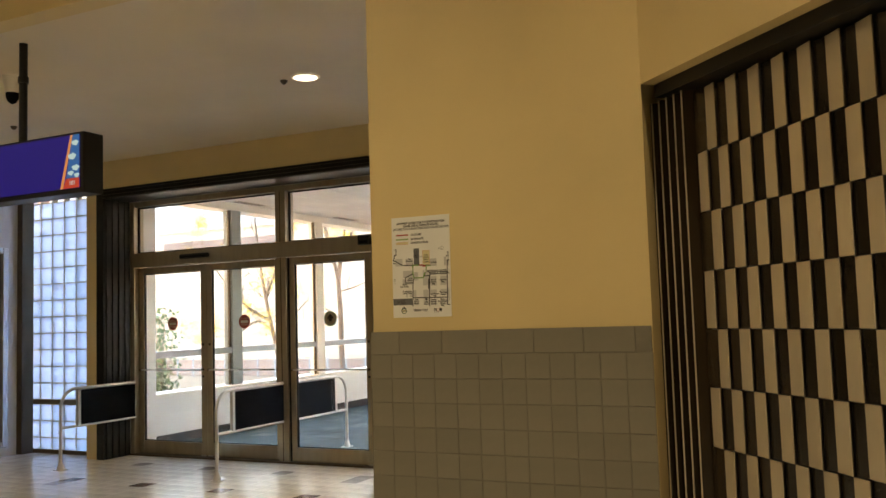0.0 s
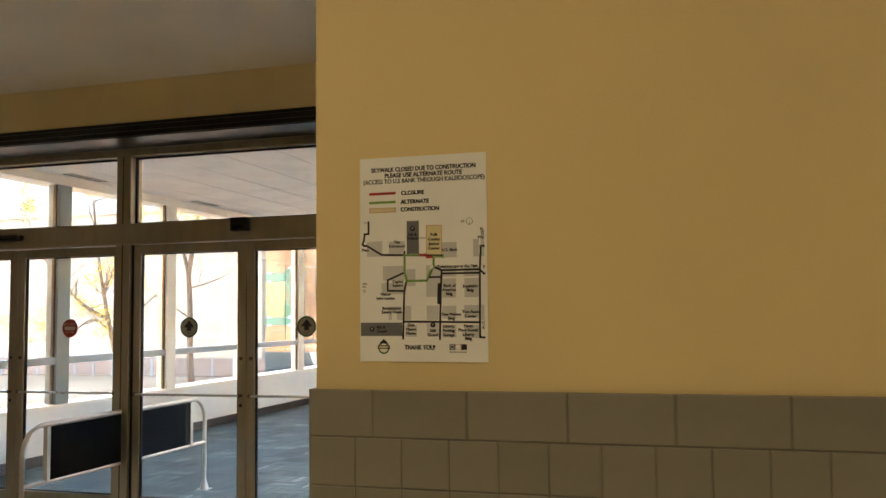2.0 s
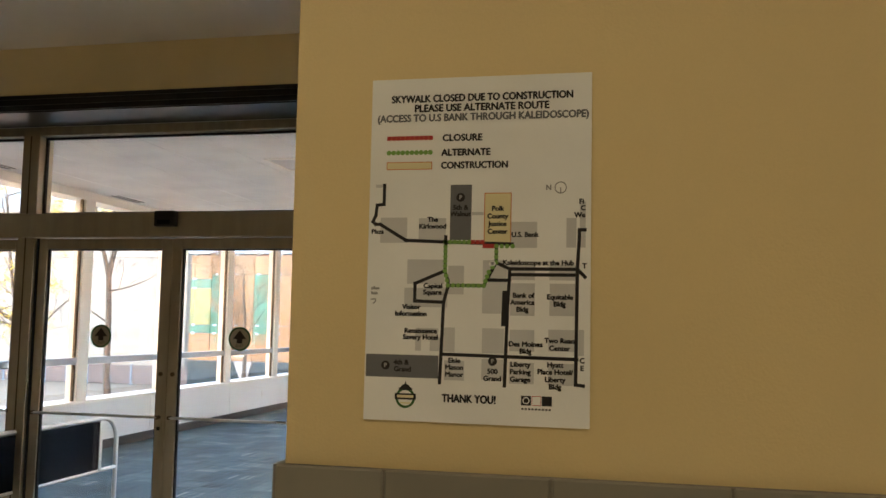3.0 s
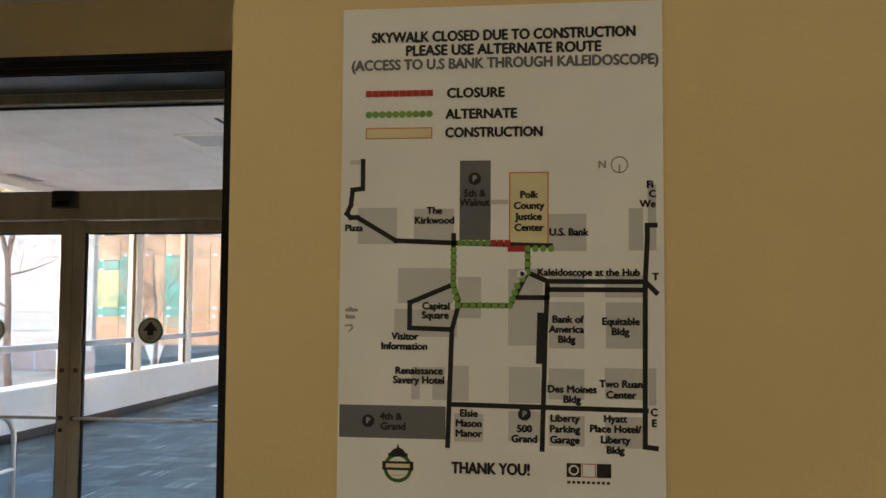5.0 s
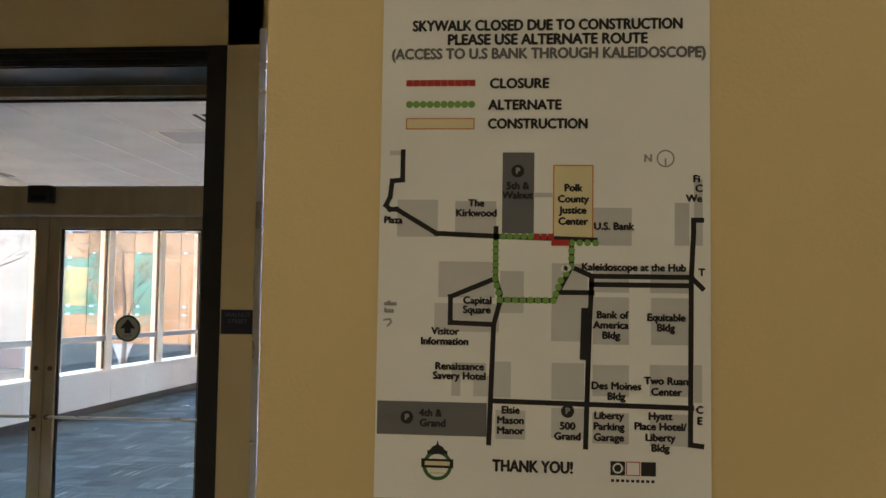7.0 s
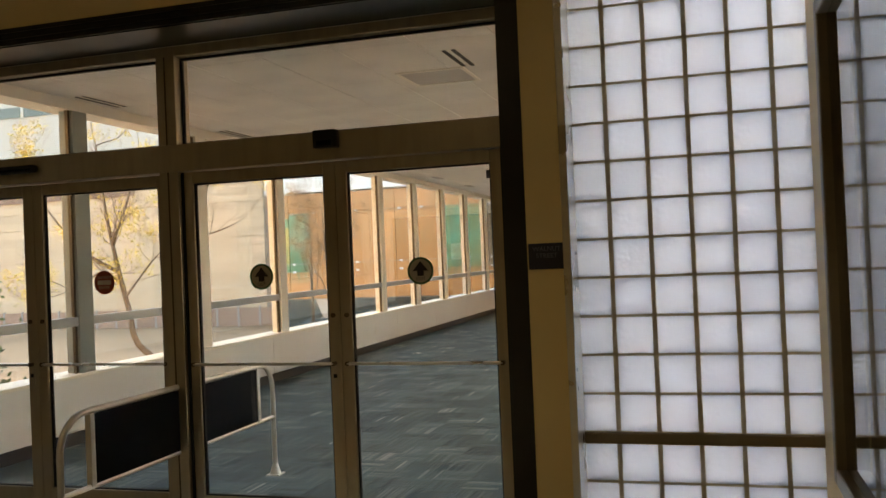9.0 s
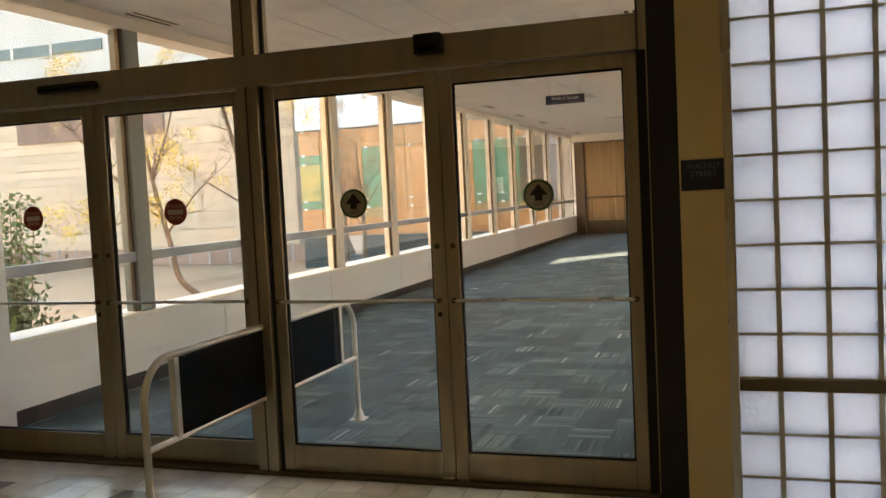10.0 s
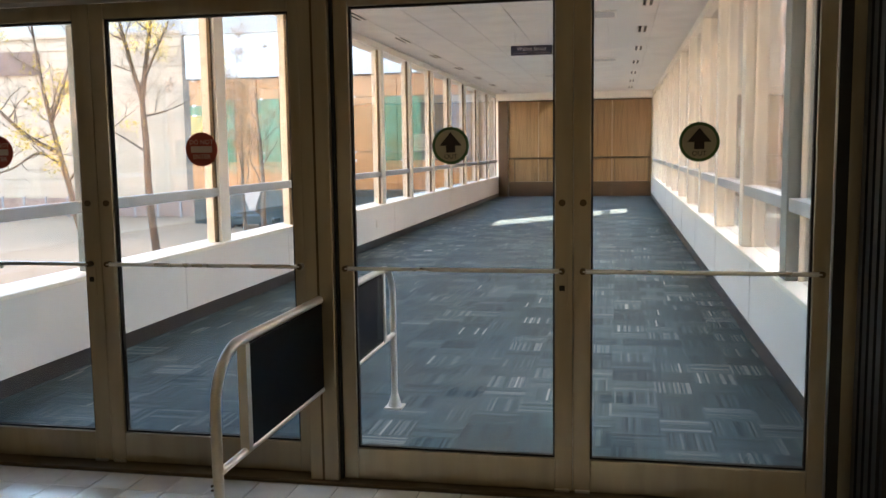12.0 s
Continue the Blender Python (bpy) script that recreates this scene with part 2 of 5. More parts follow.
def carpet_tiles():
    """Carpet tiles laid in turns: each has its own shade and fine ribs along x or y, with a few pale dashes."""
    m, n, l, b = material("carpet")
    co = n.new("ShaderNodeTexCoord")
    sep = n.new("ShaderNodeSeparateXYZ")
    l.new(co.outputs["Object"], sep.inputs[0])

    def calc(op, a, c=None):
        k = n.new("ShaderNodeMath")
        k.operation = op
        for i, v in enumerate((a, c)):
            if v is None:
                continue
            if isinstance(v, (int, float)):
                k.inputs[i].default_value = v
            else:
                l.new(v, k.inputs[i])
        return k.outputs[0]

    def noise_at(vec, scale):
        k = n.new("ShaderNodeTexWhiteNoise")
        k.noise_dimensions = "3D"
        l.new(vec, k.inputs["Vector"])
        return k.outputs["Value"]

    def vec(x, y, z):
        k = n.new("ShaderNodeCombineXYZ")
        for i, v in enumerate((x, y, z)):
            if isinstance(v, (int, float)):
                k.inputs[i].default_value = v
            else:
                l.new(v, k.inputs[i])
        return k.outputs[0]

    x, y = sep.outputs["X"], sep.outputs["Y"]
    TILE = 0.25
    cx, cy = calc("FLOOR", calc("DIVIDE", x, TILE)), calc("FLOOR", calc("DIVIDE", y, TILE))
    tone = noise_at(vec(cx, cy, 0), 1)
    way = calc("MODULO", calc("ABSOLUTE", calc("ADD", cx, cy)), 2)
    across = calc("ADD", calc("MULTIPLY", x, way), calc("MULTIPLY", y, calc("SUBTRACT", 1, way)))
    rib = calc("FLOOR", calc("DIVIDE", across, 0.0125))
    line = noise_at(vec(rib, cx, cy), 1)
    soft = n.new("ShaderNodeTexNoise")
    soft.inputs["Scale"].default_value, soft.inputs["Detail"].default_value = 0.9, 4
    l.new(co.outputs["Object"], soft.inputs["Vector"])
    fuzz = n.new("ShaderNodeTexNoise")
    fuzz.inputs["Scale"].default_value, fuzz.inputs["Detail"].default_value = 260, 2
    l.new(co.outputs["Object"], fuzz.inputs["Vector"])
    pale = calc("MULTIPLY", calc("MULTIPLY", calc("GREATER_THAN", line, 0.978), way), calc("GREATER_THAN", tone, 0.5))
    busy = noise_at(vec(cy, cx, 7), 1)
    v = calc("ADD", calc("MULTIPLY", line, calc("ADD", 0.38, calc("MULTIPLY", busy, 0.26))), calc("MULTIPLY", tone, 0.32))
    v = calc("ADD", v, calc("ADD", 0.06, calc("MULTIPLY", pale, 1.7)))
    v = calc("ADD", calc("MULTIPLY", v, 0.7), calc("MULTIPLY", soft.outputs["Fac"], 0.35))
    v = calc("MULTIPLY", v, calc("ADD", 0.6, calc("MULTIPLY", fuzz.outputs["Fac"], 0.8)))
    ramp = n.new("ShaderNodeValToRGB")
    ramp.color_ramp.elements[0].position, ramp.color_ramp.elements[0].color = 0.1, (0.008, 0.020, 0.027, 1)
    ramp.color_ramp.elements[1].position, ramp.color_ramp.elements[1].color = 1.4, (0.40, 0.42, 0.41, 1)
    e = ramp.color_ramp.elements.new(0.62)
    e.color = (0.074, 0.126, 0.148, 1)
    l.new(v, ramp.inputs[0])
    l.new(ramp.outputs[0], b.inputs["Base Color"])
    b.inputs["Roughness"].default_value = 0.9
    b.inputs["Specular IOR Level"].default_value = 0.35
    bp = n.new("ShaderNodeBump")
    bp.inputs["Strength"].default_value, bp.inputs["Distance"].default_value = 0.5, 0.004
    l.new(v, bp.inputs["Height"]), l.new(bp.outputs["Normal"], b.inputs["Normal"])
    return m


M_YELLOW = paint("yellow_wall_paint", (0.68, 0.53, 0.27), 0.55, var=0.05, scale=1.2, bump=0.12, fine=300)
M_CEIL = paint("ceiling_paint", (0.72, 0.62, 0.48), 0.8, var=0.05, scale=0.8, bump=0.1, fine=200)
M_TILE = paint("grey_wall_tile", (0.215, 0.195, 0.155), 0.42, var=0.05, scale=6, bump=0.03, fine=60, spread=0.05)
M_GROUT = paint("dark_grout", (0.185, 0.167, 0.133), 0.9, var=0.12, scale=9)
M_FLOOR = paint("cream_floor_tile", (0.74, 0.72, 0.67), 0.16, var=0.07, scale=5, bump=0.03, fine=80, spread=0.07)
M_FLOOR_DARK = paint("maroon_floor_tile", (0.13, 0.07, 0.06), 0.22, var=0.1, scale=5, bump=0.03, spread=0.08)
M_FLOOR_BLUE = paint("grey_floor_tile", (0.32, 0.31, 0.30), 0.22, var=0.1, scale=5, bump=0.03, spread=0.08)
M_FGROUT = paint("floor_grout", (0.20, 0.19, 0.17), 0.85, var=0.15, scale=8)
M_BRONZE = paint("bronze_aluminium", (0.41, 0.36, 0.27), 0.38, metal=0.75, var=0.06, scale=2, bump=0.03, stretch=(8, 8, 1))
M_DKBRONZE = paint("dark_bronze_aluminium", (0.10, 0.075, 0.045), 0.4, metal=0.5, var=0.1, scale=2, bump=0.03)
M_MIDBRONZE = paint("brown_bronze_aluminium", (0.22, 0.18, 0.12), 0.4, metal=0.5, var=0.08, scale=2, bump=0.03)
M_BLACK = paint("black_anodised_metal", (0.018, 0.017, 0.016), 0.4, metal=0.3, var=0.15, scale=3, bump=0.03)
M_RUBBER = paint("black_rubber", (0.012, 0.012, 0.012), 0.7, var=0.1)
M_CHROME = paint("brushed_steel", (0.62, 0.62, 0.60), 0.28, metal=1.0, var=0.05, scale=4, bump=0.02)
M_RAIL = paint("satin_aluminium", (0.72, 0.71, 0.68), 0.38, metal=0.85, var=0.06, scale=5, bump=0.02)
M_PANEL = paint("navy_black_panel", (0.005, 0.006, 0.009), 0.55, var=0.15, scale=2, bump=0.05, fine=200, ior=1.15)
M_WHITE = paint("white_wall_paint", (0.74, 0.73, 0.71), 0.55, var=0.04, scale=1.5, bump=0.06, fine=200)
M_CREAM = paint("cream_metal_paint", (0.86, 0.82, 0.73), 0.45, var=0.04, scale=1.5, bump=0.03)
# Grey-green of the first posts: the building's shade put into the colour.
M_SHADED_POST = paint("shaded_post_paint", (0.27, 0.30, 0.29), 0.45, var=0.06, scale=2, bump=0.03)
# Grey instead of cream: shade on the rails' inner face, put into the colour.
M_SHADED_RAIL = paint("shaded_rail_paint", (0.46, 0.48, 0.50), 0.4, var=0.06, scale=2, bump=0.03)
M_CEILTILE = paint("ceiling_tile", (0.78, 0.77, 0.74), 0.9, var=0.05, scale=2.5, bump=0.35, fine=160)
M_SLOT = paint("vent_slot_black", (0.02, 0.02, 0.02), 0.6, var=0.1)
M_BASE = paint("dark_vinyl_base", (0.035, 0.033, 0.035), 0.5, var=0.1)
M_CARPET = carpet_tiles()
M_WOOD = paint("oak_panel", (0.30, 0.19, 0.09), 0.4, var=0.16, scale=1.5, bump=0.08, fine=40, stretch=(9, 9, 0.6), spread=0.06)
M_DKWOOD = paint("dark_wood_base", (0.09, 0.055, 0.03), 0.45, var=0.15, scale=2, stretch=(1, 1, 6))
M_PAPER = paint("white_paper", (0.80, 0.79, 0.76), 0.6, var=0.025, scale=7, bump=0.03, fine=250)
M_INK = paint("black_ink", (0.014, 0.012, 0.013), 0.5, var=0.05)
M_INKGREY = paint("grey_ink", (0.55, 0.54, 0.53), 0.6, var=0.04)
M_INKDK = paint("dark_grey_ink", (0.135, 0.135, 0.14), 0.55, var=0.08)
M_INKFAINT = paint("faint_ink", (0.30, 0.29, 0.28), 0.6, var=0.05)
M_RED = paint("red_ink", (0.42, 0.035, 0.03), 0.5, var=0.1)
M_GREEN = paint("green_ink", (0.19, 0.36, 0.075), 0.5, var=0.08)
M_TAN = paint("tan_ink", (0.70, 0.62, 0.36), 0.6, var=0.04)
M_ORANGE = paint("orange_ink", (0.60, 0.20, 0.06), 0.5, var=0.05)
M_STKRED = paint("red_sticker", (0.30, 0.045, 0.03), 0.4, var=0.08)
M_STKPALE = paint("pale_sticker", (0.38, 0.36, 0.27), 0.5, var=0.05)
M_STKWHITE = paint("sticker_letters", (0.60, 0.50, 0.46), 0.5, var=0.05)
M_STKGREEN = paint("green_sticker", (0.045, 0.12, 0.04), 0.4, var=0.08)
M_STKBLACK = paint("black_sticker", (0.018, 0.012, 0.012), 0.4, var=0.08)
M_SIGN = paint("navy_sign_plate", (0.014, 0.016, 0.035), 0.35, var=0.1)
M_SIGNTEXT = paint("sign_letters", (0.55, 0.55, 0.58), 0.5, var=0.05)
M_SIGNDIM = paint("dark_sign_letters", (0.10, 0.11, 0.16), 0.5, var=0.05)
M_GLASS = glass("clear_glass")
M_SHOPGLASS = glass("shop_glass", (0.85, 0.87, 0.86))
M_BLOCK = block_glass()
M_MORTAR = paint("block_mortar", (0.55, 0.50, 0.40), 0.8, var=0.1, scale=8)
M_SLAT = paint("pale_slat", (0.62, 0.53, 0.39), 0.32, metal=0.3, var=0.06, scale=3, bump=0.03, stretch=(1, 1, 0.3), spread=0.05)
M_DARKSLAT = paint("smoked_slat", (0.018, 0.014, 0.010), 0.12, var=0.1, spread=0.1)
M_SMOKE = paint("brown_smoked_slat", (0.028, 0.019, 0.011), 0.18, var=0.1, spread=0.15)
M_SCREEN = glow("blue_screen", (0.012, 0.006, 0.17), 0.036)
M_SCREEN_SKY = glow("screen_sky", (0.02, 0.09, 0.26), 0.05)
M_SCREEN_CLOUD = glow("screen_cloud", (0.50, 0.68, 0.70), 0.034)
M_SCREEN_ORANGE = glow("screen_orange", (0.42, 0.16, 0.05), 0.06)
M_SCREEN_RED = glow("screen_red", (0.30, 0.03, 0.015), 0.06)
M_LENS = glow("lamp_lens", (1.0, 0.86, 0.62), 0.13)
M_CONCRETE = paint("facade_concrete", (0.53, 0.385, 0.28), 0.85, var=0.06, scale=0.15, bump=0.2, fine=3, stretch=(0.3, 1, 2.5), spread=0.04)
M_CONCRETE_B = paint("facade_concrete_course", (0.49, 0.36, 0.265), 0.85, var=0.08, scale=0.2, bump=0.2, fine=3, stretch=(0.3, 1, 2.5), spread=0.04)
M_GROUND = paint("tan_paving", (0.32, 0.21, 0.13), 0.85, var=0.12, scale=0.12, bump=0.2, fine=4)
M_FENCE = paint("brown_fence", (0.25, 0.15, 0.115), 0.8, var=0.15, scale=0.8, spread=0.15)
M_FACADE_WHITE = paint("white_facade", (0.68, 0.69, 0.71), 0.7, var=0.03, scale=0.1)
M_FACADE_GREY = paint("grey_facade", (0.25, 0.25, 0.26), 0.7, var=0.1, scale=0.2)
M_UPPER = paint("upper_facade", (0.44, 0.41, 0.39), 0.8, var=0.06, scale=0.1, bump=0.1, fine=2)
M_FACADE_PINK = paint("pink_facade", (0.56, 0.43, 0.36), 0.8, var=0.08, scale=0.2)
M_PIER = paint("brown_pier", (0.17, 0.135, 0.11), 0.8, var=0.12, scale=0.4)
M_COLUMN = paint("column_paint", (0.11, 0.12, 0.125), 0.4, var=0.12, scale=2, spread=0.04)
M_P_ORANGE = paint("orange_glass_panel", (0.46, 0.20, 0.08), 0.15, var=0.12, scale=0.5, spread=0.12)
# Green glass mottled with yellow: reflections of trees put into the colour.
M_P_GREEN = paint("green_glass_panel", (0.055, 0.20, 0.13), 0.12, var=0.15, scale=0.8, spread=0.12, mottle=(0.11, 0.115, 0.045))
M_P_REFLECT = paint("tree_reflection_panel", (0.44, 0.30, 0.09), 0.15, var=0.15, scale=0.75, spread=0.1, mottle=(0.10, 0.19, 0.09))
M_P_DARK = paint("dark_glass_panel", (0.05, 0.06, 0.06), 0.1, var=0.2, scale=0.3)
M_BARK = paint("grey_bark", (0.11, 0.085, 0.065), 0.9, var=0.2, scale=6, bump=0.4, fine=30, stretch=(1, 1, 0.3))
M_LEAF_Y = paint("yellow_leaf", (0.74, 0.58, 0.09), 0.7, var=0.2, scale=2, spread=0.2)
M_LEAF_O = paint("rusty_leaf", (0.26, 0.13, 0.04), 0.7, var=0.2, scale=2, spread=0.2)
M_LEAF_G = paint("green_leaf", (0.06, 0.10, 0.045), 0.6, var=0.25, scale=2, spread=0.2)

# ---- lobby: floor, walls, ceilings ----
single("floor_lobby", boxes((-13, 6, -7, DOOR_Y + 0.12, -0.3, -0.004)), M_FGROUT, "cream tiled lobby floor with maroon accents", "floor", "structure")
floor_lobby = bpy.data.objects["floor_lobby"]

wall_bay = bmesh.new()
for x0, x1 in ((OPEN_R + 0.107, -3.03), (-7.85, OPEN_L - 0.106)):
    box(wall_bay, x0, x1, BLOCK_Y, BLOCK_Y + 0.3, 0, CEIL)
box(wall_bay, -7.85, -3.03, BLOCK_Y, BLOCK_Y + 0.6, 2.975, CEIL + 0.4)
box(wall_bay, -3.03, SHOP_R + 0.15, BLOCK_Y, BLOCK_Y + 0.3, 3.06, CEIL + 0.4)
box(wall_bay, SHOP_L - 0.15, -7.85, BLOCK_Y, BLOCK_Y + 0.3, 3.06, CEIL + 0.4)
wall_doors = single("wall_doors", wall_bay, M_YELLOW, "yellow painted wall round the sliding doors", "wall", "structure")

single("wall_pillar", boxes((COL_L, COL_R, COL_Y, 4.66, 0, HALL)), M_YELLOW, "yellow painted pillar with a grey tile wainscot", "wall", "structure")
wall_pillar = bpy.data.objects["wall_pillar"]
# wall over and under the shop windows
single("wall_shop_east", boxes((SHOP_R, SHOP_R + 0.14, 4.66, BLOCK_Y, 2.55, CEIL + 0.2), (SHOP_R, SHOP_R + 0.14, 4.66, BLOCK_Y, 0, 0.5),
                               (SHOP_R, SHOP_R + 0.14, 7.02, BLOCK_Y, 0.5, 2.55), (SHOP_R, SHOP_R + 0.14, BLOCK_Y, BLOCK_Y + 0.31, 0, 3.055)), M_YELLOW, "yellow wall round the shop window", "wall", "structure")
single("wall_shop_west", boxes((SHOP_L - 0.14, SHOP_L, 3.445, BLOCK_Y, 2.40, CEIL + 0.2), (SHOP_L - 0.14, SHOP_L, 3.445, BLOCK_Y, 0, 0.1),
                               (SHOP_L - 0.14, SHOP_L, 3.445, 4.66, 0.1, 2.40), (SHOP_L - 0.14, SHOP_L, 7.10, BLOCK_Y, 0.1, 2.40), (SHOP_L - 0.14, SHOP_L, BLOCK_Y, BLOCK_Y + 0.31, 0, 3.055)), M_WHITE, "pale wall round the opposite shop window", "wall", "structure")
single("wall_shop_room_east", boxes((-0.72, -0.6, 4.66, BLOCK_Y + 0.3, 0, CEIL), (SHOP_R + 0.14, -0.6, BLOCK_Y + 0.01, BLOCK_Y + 0.3, 0, CEIL),
                                    (SHOP_R + 0.14, -0.6, 4.66, BLOCK_Y + 0.3, CEIL - 0.4, CEIL - 0.3)), M_FACADE_GREY, "dark unlit shop behind its window", "wall", "structure")
single("wall_shop_room_west", boxes((-11.5, -11.4, 3.4, BLOCK_Y + 0.3, 0, CEIL), (-11.4, SHOP_L - 0.14, BLOCK_Y + 0.01, BLOCK_Y + 0.3, 0, CEIL),
                                    (-11.4, SHOP_L - 0.14, 3.4, 3.5, 0, CEIL), (-11.4, SHOP_L - 0.14, 3.4, BLOCK_Y + 0.3, CEIL - 0.4, CEIL - 0.3)), M_FACADE_GREY, "dark unlit shop behind the opposite window", "wall", "structure")
single("ceiling_bay", boxes((SHOP_L - 0.2, SHOP_R + 0.2, 3.60, BLOCK_Y + 0.02, CEIL, CEIL + 0.12)), M_CEIL, "smooth painted bay ceiling", "ceiling", "structure")
single("wall_fascia", boxes((-13, COL_L + 0.005, 3.58, 3.72, CEIL - 0.005, HALL)), M_YELLOW, "yellow fascia over the bay", "wall", "structure")
single("ceiling_hall", boxes((-13, 6, -7, 3.72, HALL, HALL + 0.12)), M_CEIL, "painted hall ceiling", "ceiling", "structure")
single("wall_hall_south", boxes((-13, 6, -7.2, -7, -0.1, HALL)), M_YELLOW, "yellow hall wall", "wall", "structure")
single("wall_hall_west", boxes((-13.2, -13, -7, 3.72, -0.1, HALL), (-13, SHOP_L, 3.445, 3.58, 0, CEIL)), M_YELLOW, "yellow hall wall", "wall", "structure")
single("wall_hall_east", boxes((6, 6.2, -7, 3.72, -0.1, HALL)), M_YELLOW, "yellow hall wall", "wall", "structure")

# slanting shop front with the folding grille: it runs at 45 degrees from the pillar's corner
S2 = math.sqrt(0.5)
GRILLE_TOP, GRILLE_LEN, RECESS = 2.30, 4.6, 0.13
SLAT_START, PITCH, PALE = 0.152, 0.121, 0.074


def on_slant(s, d):
    """A plan point s metres along the slanting wall and d metres behind its face."""
    return COL_R + s * S2 + d * S2, COL_Y - s * S2 + d * S2


bm = bmesh.new()
prism(bm, [on_slant(0, 0), on_slant(GRILLE_LEN + 0.6, 0), on_slant(GRILLE_LEN + 0.6, 0.3), on_slant(0.0, 0.3)], GRILLE_TOP, HALL)
prism(bm, [on_slant(GRILLE_LEN, 0), on_slant(GRILLE_LEN + 3.5, 0), on_slant(GRILLE_LEN + 3.5, 0.3), on_slant(GRILLE_LEN, 0.3)], 0, GRILLE_TOP)
single("wall_slant", bm, M_YELLOW, "yellow wall over the folding grille", "wall", "structure")
bm = bmesh.new()
prism(bm, [on_slant(-0.3, 1.6), on_slant(GRILLE_LEN + 0.6, 1.6), on_slant(GRILLE_LEN + 0.6, 1.75), on_slant(-0.3, 1.75)], 0, HALL - 0.002)
# Unseen walls and lid, added to keep daylight out behind the grille.
box(bm, -0.60, 0.36, 4.86, 4.98, 0, HALL - 0.002)
box(bm, -0.72, 6.2, 3.715, 8.0, HALL + 0.002, HALL + 0.11)
box(bm, 6.0, 6.2, 3.725, 8.0, -0.1, HALL)
box(bm, -0.72, -0.61, 4.65, 4.85, 0, HALL)
single("wall_shop_dark", bm, M_FACADE_GREY, "dark unlit shop behind the grille", "wall", "structure")


def folding_grille():
    x, y = on_slant(1.5, RECESS)
    g = thing("folding_grille", (x, y, 0), "closed folding grille of pale and smoked slats", "folding grille")
    d = RECESS
    bm = bmesh.new()
    prism(bm, [on_slant(0.0, d - 0.07), on_slant(GRILLE_LEN, d - 0.07), on_slant(GRILLE_LEN, d + 0.08), on_slant(0.0, d + 0.08)], GRILLE_TOP - 0.05, GRILLE_TOP + 0.002)
    part("top_track", bm, M_BLACK, g, "black top track")
    bm = bmesh.new()
    prism(bm, [on_slant(-0.115, d - 0.03), on_slant(-0.085, d - 0.03), on_slant(-0.085, d + 0.06), on_slant(-0.115, d + 0.06)], 0, GRILLE_TOP - 0.05)
    part("jamb_post", bm, M_BLACK, g, "black jamb post")
    rows = [0.02, 0.295, 0.51, 0.725, 0.935, 1.15, 1.36, 1.57, 1.785, 2.005, GRILLE_TOP - 0.06]
    far_slats = {True: bmesh.new(), False: bmesh.new()}

    def slat(s0, s1, d0, d1, z0, z1, pale):
        dark = M_SMOKE if s0 < 0.42 else M_DARKSLAT
        a, b = Vector(on_slant(s0, d0)), Vector(on_slant(s1, d1))
        n2 = Vector((b - a).orthogonal()).normalized() * 0.002
        outline = [tuple(a - n2), tuple(b - n2), tuple(b + n2), tuple(a + n2)]
        if s0 < 1.35:
            part("slat", prism(bmesh.new(), outline, z0, z1), M_SLAT if pale else dark, g)
        else:
            prism(far_slats[pale], outline, z0, z1)

    def rod(s0, d0, z0, z1):
        x0, y0 = on_slant(s0, d0)
        part("hinge_rod", tube(bmesh.new(), [(x0, y0, z0), (x0, y0, z1)], 0.003, 6), M_SLAT, g)

    # folds packed tightly by the jamb
    for k in range(9):
        s0, near = -0.085 + 0.0255 * k, k % 2
        slat(s0, s0 + 0.0255, d + (0.03 if near else -0.03), d + (-0.03 if near else 0.03), 0.02, GRILLE_TOP - 0.05, False)
        rod(s0, d + (0.032 if near else -0.032), 0.02, GRILLE_TOP - 0.05)
    # stretched folds: pale slats staggered from row to row, smoked slats between them
    for r, (z0, z1) in enumerate(zip(rows, rows[1:])):
        s0 = SLAT_START + (PITCH / 2 if r % 2 else 0.0)
        slat(0.145, s0, d + 0.004, d + 0.004, z0 + 0.002, z1 - 0.002, False)
        while s0 < GRILLE_LEN - 0.15:
            slat(s0, s0 + PALE, d + 0.006, d - 0.010, z0 + 0.002, z1 - 0.002, True)
            slat(s0 + PALE, s0 + PITCH, d + 0.004, d + 0.006, z0 + 0.002, z1 - 0.002, False)
            s0 += PITCH
    for pale, bm in far_slats.items():
        tagged(part("slats", bm, M_SLAT if pale else M_DARKSLAT, g), kind="stuff")
    return g


folding_grille()

# ---- door wall: black surround ----
bm = bmesh.new()
for x0, x1 in ((OPEN_R, OPEN_R + 0.107), (OPEN_L - 0.106, OPEN_L)):
    box(bm, x0, x1, BLOCK_Y - 0.004, BLOCK_Y + 0.38, 0, 2.975)
for side, s in ((OPEN_R, -1), (OPEN_L, 1)):
    for k in range(4):
        y0 = BLOCK_Y + 0.03 + 0.09 * k
        box(bm, min(side, side + s * 0.012), max(side, side + s * 0.012), y0, y0 + 0.055, 0, 2.86)
box(bm, OPEN_L, OPEN_R, BLOCK_Y - 0.004, BLOCK_Y + 0.38, 2.862, 2.973)
for k, z0 in enumerate((2.945, 2.905, 2.868)):
    box(bm, OPEN_L + 0.002, OPEN_R - 0.002, BLOCK_Y - 0.016 - 0.004 * k, BLOCK_Y - 0.003, z0, z0 + 0.016)
single("trim_doorway", bm, M_BLACK, "black grooved metal surround of the doorway", "door surround", "structure")

# ---- glass block walls ----
BLK, ROW, BLOCK_FACE = 0.197, 0.193, BLOCK_Y + 0.205     # the blocks sit deep in their reveal


